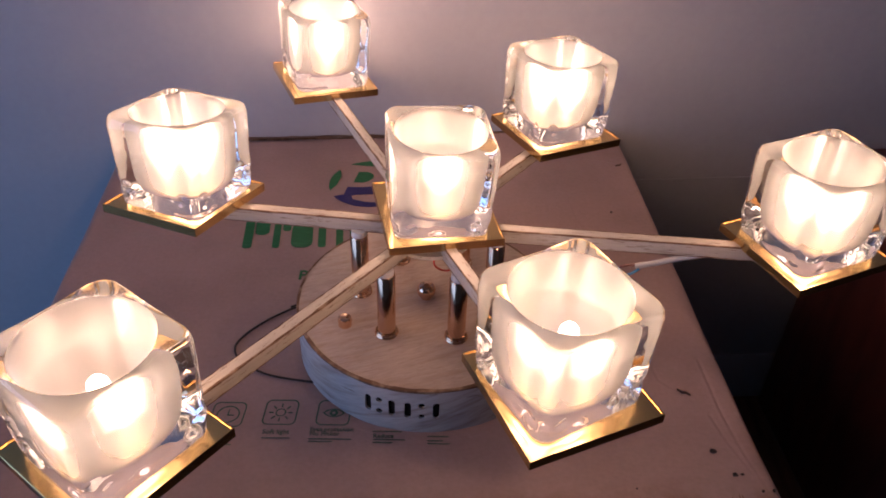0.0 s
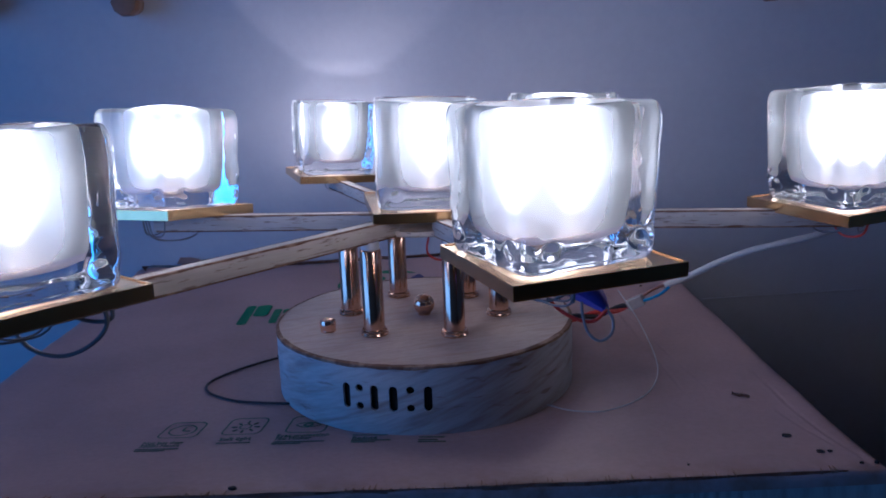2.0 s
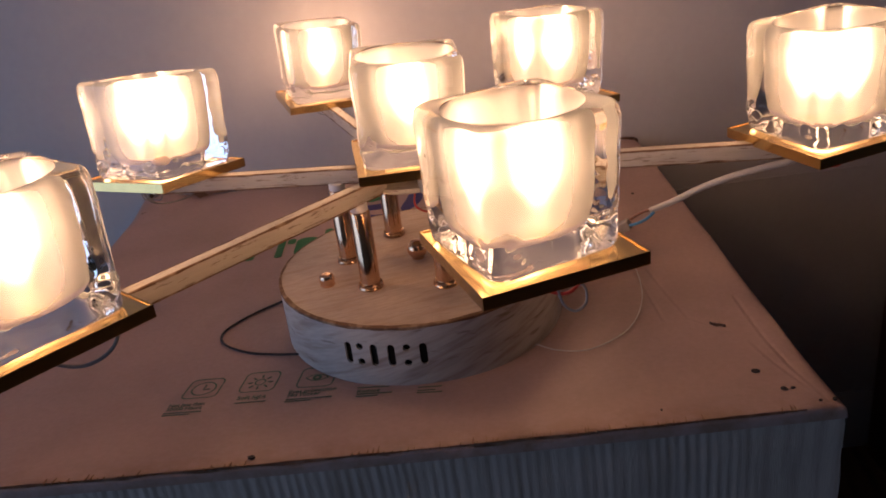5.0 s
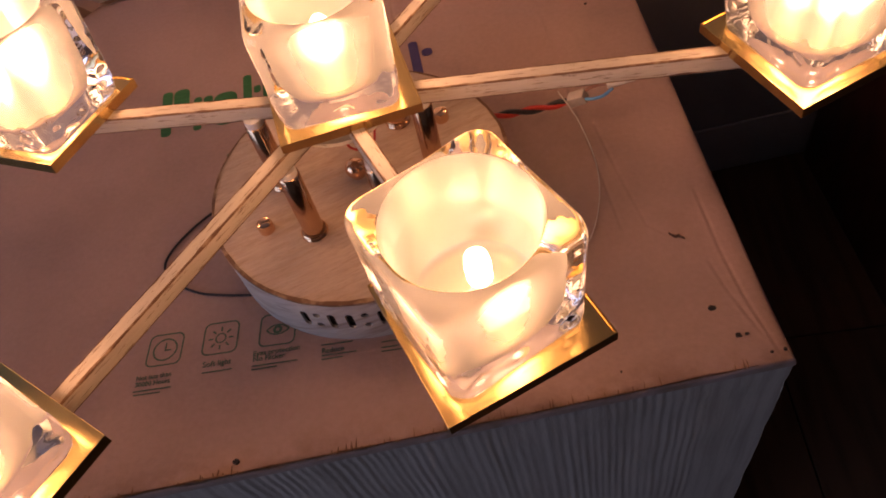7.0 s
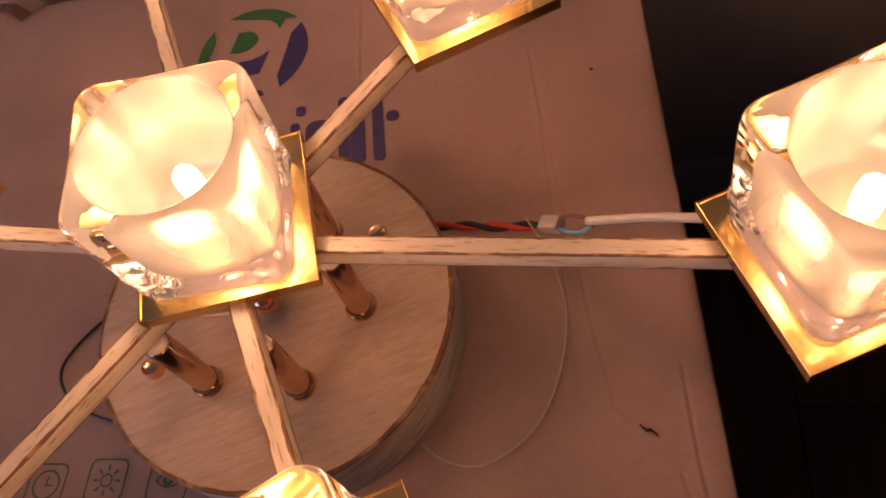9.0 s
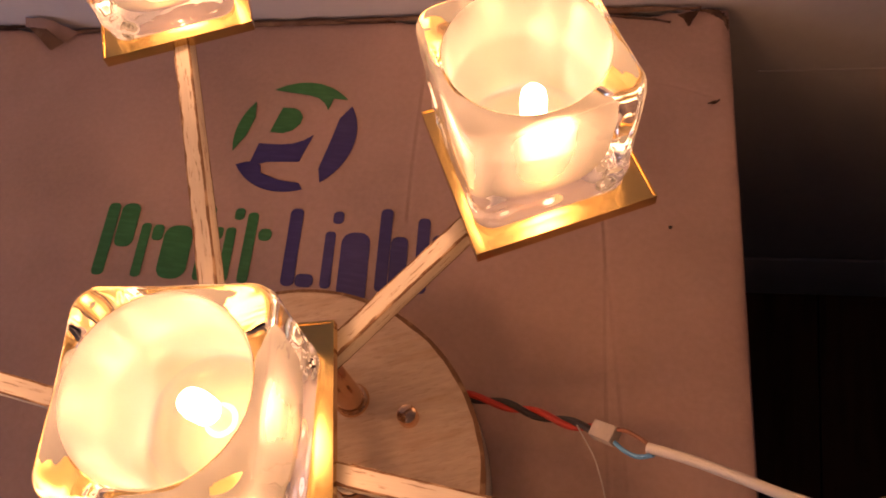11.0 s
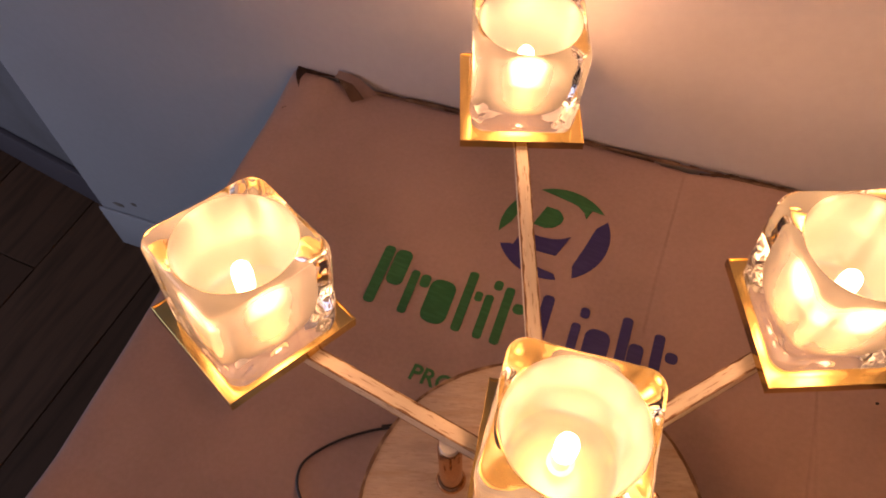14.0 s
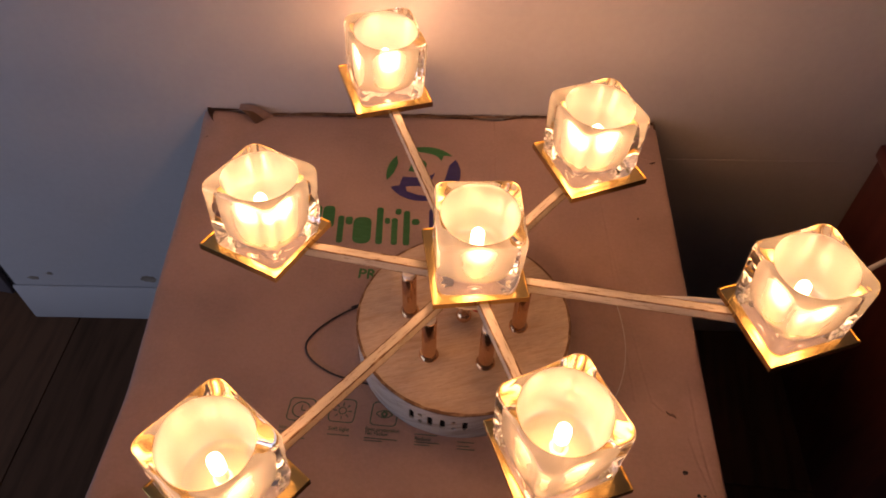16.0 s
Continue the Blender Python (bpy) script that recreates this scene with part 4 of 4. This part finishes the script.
PLATES = [  # centre, turn, droop and lean of each gold plate
    ("centre", 0.0034, 0.0080, 13.8, 0.0, 1.6, 1.8), ("west", -0.1983, 0.0203, 67.8, -0.0023, -6.1, 0.3), ("north_east", 0.1123, 0.1610, 28.2, -0.0028, -1.5, 1.7), ("south_east", 0.0833, -0.1750, 24.7, 0.001, 0.8, 0.0),
    ("east", 0.2878, -0.0157, 23.2, -0.001, 1.2, -2.0), ("north_west", -0.1220, 0.2616, 24.9, -0.0051, 0.2, 3.1), ("south_west", -0.1638, -0.2280, 54.7, -0.0005, 0.0, 0.0)]
SHADE_SHIFT = {"south_east": (-0.003, 0.0, 6.0), "centre": (0.0, -0.002, -4.5), "west": (0.004, -0.003, 0.0), "north_east": (-0.003, 0.0, 0.0)}  # glass set a little askew on its plate


def wire_loops(seed, turn, x, y, dz):
    """Loose thin leads that sag beneath a plate."""
    rnd = random.Random(seed)
    m = pose(x, y, Z_RIM + dz)
    for k, mat in enumerate((GREY_W, GREY_W, GREY_W, RED_W if seed % 2 else GREY_W)):
        a = turn + rnd.uniform(0, 360)
        dx, dy = math.cos(radians(a)), math.sin(radians(a))
        s, drop = rnd.uniform(0.012, 0.022), rnd.uniform(0.012, 0.020)
        ox, oy = rnd.uniform(-0.012, 0.012), rnd.uniform(-0.012, 0.012)
        pts = [(ox - dx * s, oy - dy * s, 0.003), (ox - dx * s * 0.8, oy - dy * s * 0.8, -drop * 0.7), (ox, oy + 0.004, -drop), (ox + dx * s * 0.8, oy + dy * s * 0.8, -drop * 0.75), (ox + dx * s, oy + dy * s, 0.003)]
        part("lead", tube(bmesh.new(), pts, 0.00055 if mat is GREY_W else 0.0008, 6, 6), mat, lamp, "thin red lead" if mat is RED_W else "thin tinned lead", m=m)


for k, (where, x, y, turn, drop, lean_x, lean_y) in enumerate(PLATES):
    m = pose(x, y, drop + Z_RIM, lean_x, lean_y, 0) @ pose(0, 0, -Z_RIM, 0, 0, turn)
    for name, me, dz, label in (("plate", PLATE, 0, "polished gold square plate"), ("socket", SOCKET, Z_PLATE, "white lamp socket"), ("bulb", BULB, Z_PLATE, "small lit capsule bulb")):
        o = new(name, me)
        if name == "plate":
            plate = o
            o.parent, o.matrix_local = lamp, m
        else:
            o.parent, o.matrix_local = plate, pose(0, 0, dz)
            o.visible_shadow = False
        tagged(o, label)
    shade = new("shade", SHADE)
    ox, oy, twist = SHADE_SHIFT.get(where, (0.0, 0.0, 0.0))
    shade.parent, shade.matrix_local = plate, pose(0, 0, 0, 0, 0, -turn) @ pose(ox, oy, Z_PLATE + 0.0004, 0, 0, turn + twist + 90 * k) @ Matrix.Diagonal((1.02, 1.02, 1.012, 1))
    shade.visible_shadow = False
    tagged(shade, "thick clear pressed-glass cube shade with a frosted well")
    body = bpy.data.lights.new("bulb_light", "POINT")
    body.energy, body.color, body.shadow_soft_size = BULB_WATTS, LAMP_COLOR[:3], 0.019
    shine = new("bulb_light", body)
    shine.matrix_world = lamp.matrix_world @ m @ pose(0, 0, Z_PLATE + 0.046)
    # added spot below the bulb, to imitate the bright arc on the wall
    glow = bpy.data.lights.new("wall_arc_spot", "SPOT")
    glow.energy, glow.color, glow.spot_size, glow.spot_blend, glow.shadow_soft_size = ARC_SPOT_WATTS, LAMP_COLOR[:3], radians(83), 0.05, 0.0008
    spot = new("wall_arc_spot", glow)
    spot.matrix_world = lamp.matrix_world @ m @ pose(0, 0, Z_PLATE + 0.008, 180, 0, 0)
    if where == "centre":
        continue
    # the arm from beneath the middle plate to this one
    length, a = math.hypot(x, y), math.degrees(math.atan2(y, x))
    bm = box(bmesh.new(), 0.030, length + 0.012, -0.0047, 0.0047, 0.0, Z_ARM1 - Z_ARM0 - 0.0004, 0.0009, 2)
    arm = part("arm", bm, WASH_ARM, lamp, "whitewashed square wooden arm", m=pose(0, 0, Z_ARM0, 0, 0, a) @ pose(0, 0, 0, 0, -math.degrees(math.atan2(drop, length)), 0))
    for side in (-1, 1):
        for zz, up in ((0.0006, -1), (Z_ARM1 - Z_ARM0 - 0.0010, 1)):
            edge = bmesh.new()
            n = 110
            strip = []
            for q in range(n + 1):
                xx = 0.031 + (length + 0.010 - 0.031) * q / n
                f = noise.noise(Vector((xx * 75, k * 3.1 + side, zz * 900)))
                g = noise.noise(Vector((xx * 160 + 7, k * 1.7 - side, zz * 500)))
                w, d = 0.0004 + 0.0013 * max(0.0, f), 0.0003 + 0.0016 * max(0.0, 0.6 * g + 0.4 * f)
                strip.append([edge.verts.new((xx, side * 0.00479, zz - up * w)), edge.verts.new((xx, side * 0.00482, zz + up * 0.0002)), edge.verts.new((xx, side * 0.0044, zz + up * 0.00068)), edge.verts.new((xx, side * (0.0042 - d), zz + up * 0.00068))])
            for p, q in zip(strip, strip[1:]):
                for i in range(3):
                    edge.faces.new((p[i], q[i], q[i + 1], p[i + 1]))
            part("worn_edge", edge, WORN, arm, "worn brown edge")
    wire_loops(k + 3, turn, x, y, drop)
part("hub", lathe(bmesh.new(), [(0, Z_ARM0), (0.034, Z_ARM0), (0.035, Z_ARM0 + 0.001), (0.035, Z_ARM0 + 0.004), (0, Z_ARM0 + 0.004)], 48), WASH_ARM, lamp, "whitewashed hub")

# red leads at the hub and a violet cap under one plate
part("lead", tube(bmesh.new(), [(0.006, -0.020, 0.110), (0.004, -0.022, 0.096), (0.012, -0.022, 0.090), (0.020, -0.022, 0.094), (0.024, -0.02, 0.108)], 0.0008, 6), RED_W, lamp, "thin red lead")
cap = bmesh.new()
rings = []
for px, pz, hw, hh in ((0.074, 0.1145, 0.006, 0.004), (0.086, 0.1120, 0.009, 0.007), (0.097, 0.1080, 0.009, 0.0085), (0.104, 0.1020, 0.006, 0.0065), (0.1095, 0.0960, 0.003, 0.0035), (0.1115, 0.0925, 0.0012, 0.0015)):
    rings.append([cap.verts.new((px + 0.3 * hh * math.sin(a), -0.155 + hw * math.cos(a), pz + hh * math.sin(a) + 0.0008 * math.sin(5 * a))) for a in [i * math.pi / 6 for i in range(12)]])
for a, b in zip(rings, rings[1:]):
    for k in range(12):
        cap.faces.new((a[k], a[(k + 1) % 12], b[(k + 1) % 12], b[k]))
cap.faces.new(rings[0])
cap.faces.new(rings[-1])
part("cap", cap, VIOLET, lamp, "crumpled violet plastic wire cap")
part("lead", tube(bmesh.new(), [(0.076, -0.156, 0.113), (0.079, -0.156, 0.103), (0.085, -0.157, 0.095), (0.095, -0.158, 0.089), (0.104, -0.158, 0.088), (0.111, -0.157, 0.094)], 0.0010, 8), RED_W, lamp, "thin red lead")
part("lead", tube(bmesh.new(), [(0.098, -0.156, 0.103), (0.098, -0.158, 0.092), (0.101, -0.160, 0.082), (0.107, -0.161, 0.078), (0.113, -0.160, 0.082), (0.1135, -0.158, 0.089), (0.110, -0.157, 0.095)], 0.0008, 8), GREY_W, lamp, "thin tinned lead")
part("lead", tube(bmesh.new(), [(0.068, -0.158, 0.117), (0.070, -0.158, 0.103), (0.078, -0.158, 0.099), (0.088, -0.158, 0.102), (0.094, -0.157, 0.108)], 0.0008, 8), GREY_W, lamp, "thin tinned lead")
part("lead", tube(bmesh.new(), [(-0.135, -0.205, 0.118), (-0.133, -0.206, 0.104), (-0.142, -0.208, 0.094), (-0.155, -0.211, 0.090), (-0.168, -0.214, 0.095), (-0.176, -0.216, 0.108)], 0.0011, 8), GREY_W, lamp, "dark sagging lead")
part("lead", tube(bmesh.new(), [(-0.131, -0.205, 0.118), (-0.131, -0.204, 0.107), (-0.140, -0.204, 0.105), (-0.150, -0.206, 0.109), (-0.155, -0.207, 0.117)], 0.0011, 8), GREY_W, lamp, "dark sagging lead")

# ---- wires on the box ----
W1 = thing("black_wire", (0, 0, 0), label="thin black wire looped on the box beside the base", category="wire")
part("strand", tube(bmesh.new(), [(-0.100, 0.036, 0.004), (-0.121, 0.030, 0.002), (-0.145, 0.012, 0.0015), (-0.161, -0.008, 0.0015), (-0.165, -0.023, 0.0015), (-0.156, -0.038, 0.0015), (-0.134, -0.051, 0.0015), (-0.112, -0.057, 0.002), (-0.088, -0.0615, 0.003)], 0.00095, 8), BLACK_W, W1)
part("strand", tube(bmesh.new(), [(-0.098, 0.041, 0.004), (-0.112, 0.037, 0.003), (-0.126, 0.029, 0.0030)], 0.00095, 8), BLACK_W, W1)
W2 = thing("supply_lead", (0, 0, 0), label="twisted red and black leads joined to white mains cable", category="cable")
line = smooth_path([(0.084, 0.066, 0.012), (0.105, 0.064, 0.013), (0.122, 0.061, 0.016), (0.140, 0.0575, 0.020), (0.156, 0.0545, 0.026)], 10)
for mat, ph in ((RED_W, 0.0), (BLACK_W, math.pi)):
    pts = []
    for i, p in enumerate(line):
        a = ph + i * 0.30
        pts.append((p.x, p.y + 0.0015 * math.cos(a), p.z + 0.0015 * math.sin(a)))
    part("lead", tube(bmesh.new(), pts, 0.0020, 8, 2), mat, W2)
part("connector", box(bmesh.new(), -0.007, 0.007, -0.0048, 0.0048, -0.0042, 0.0042, 0.0018), NYLON, W2, "clear nylon terminal block", m=pose(0.162, 0.0525, 0.0290, 0, -28, -20))
part("lead", tube(bmesh.new(), [(0.166, 0.049, 0.0310), (0.172, 0.044, 0.0345), (0.179, 0.041, 0.039), (0.186, 0.042, 0.0440)], 0.0012, 8), BLUE_W, W2)
part("lead", tube(bmesh.new(), [(0.166, 0.0545, 0.0320), (0.173, 0.053, 0.0375), (0.180, 0.049, 0.0425), (0.186, 0.0445, 0.0450)], 0.0012, 8), BROWN_W, W2)
part("sheath", tube(bmesh.new(), [(0.183, 0.045, 0.0445), (0.200, 0.041, 0.052), (0.220, 0.034, 0.064), (0.240, 0.027, 0.0735), (0.265, 0.021, 0.081), (0.285, 0.018, 0.086), (0.310, 0.020, 0.0945), (0.340, 0.032, 0.101), (0.40, 0.07, 0.102), (0.48, 0.13, 0.085), (0.57, 0.20, 0.035), (0.66, 0.26, -0.0275)], 0.0026, 10), WHITE_W, W2, "white two-core mains cable")
W3 = thing("clear_thread", (0, 0, 0), label="thin white nylon thread curling on the box", category="thread")
part("strand", tube(bmesh.new(), [(0.148, 0.052, 0.040), (0.160, 0.036, 0.022), (0.168, 0.008, 0.003), (0.163, -0.030, 0.0015), (0.148, -0.062, 0.0014), (0.122, -0.081, 0.0012), (0.100, -0.080, 0.0012), (0.084, -0.070, 0.0012)], 0.00045, 6), WHITE_W, W3)

# ---- floor planks ----
PLANK_W, PLANK_L = 0.192, 1.285


def plank_mesh(length):
    return mesh_of("plank", box(bmesh.new(), 0.0006, PLANK_W - 0.0006, 0.0006, length - 0.0006, FLOOR - 0.008, FLOOR, 0.0012, 1), FLOORM, 40)


WHOLE_PLANK = plank_mesh(PLANK_L)
rnd = random.Random(77)
for i in range(21):
    x, y, first = -1.902 + PLANK_W * i, -2.70, PLANK_L * rnd.uniform(0.15, 0.95)
    end = 0.60
    while y < end - 0.02:
        length = min(first or PLANK_L, end - y)
        plank = new("plank", WHOLE_PLANK if length == PLANK_L else plank_mesh(length))
        plank.parent, plank.matrix_local = floor, pose(x, y, 0)
        y, first = y + length, None
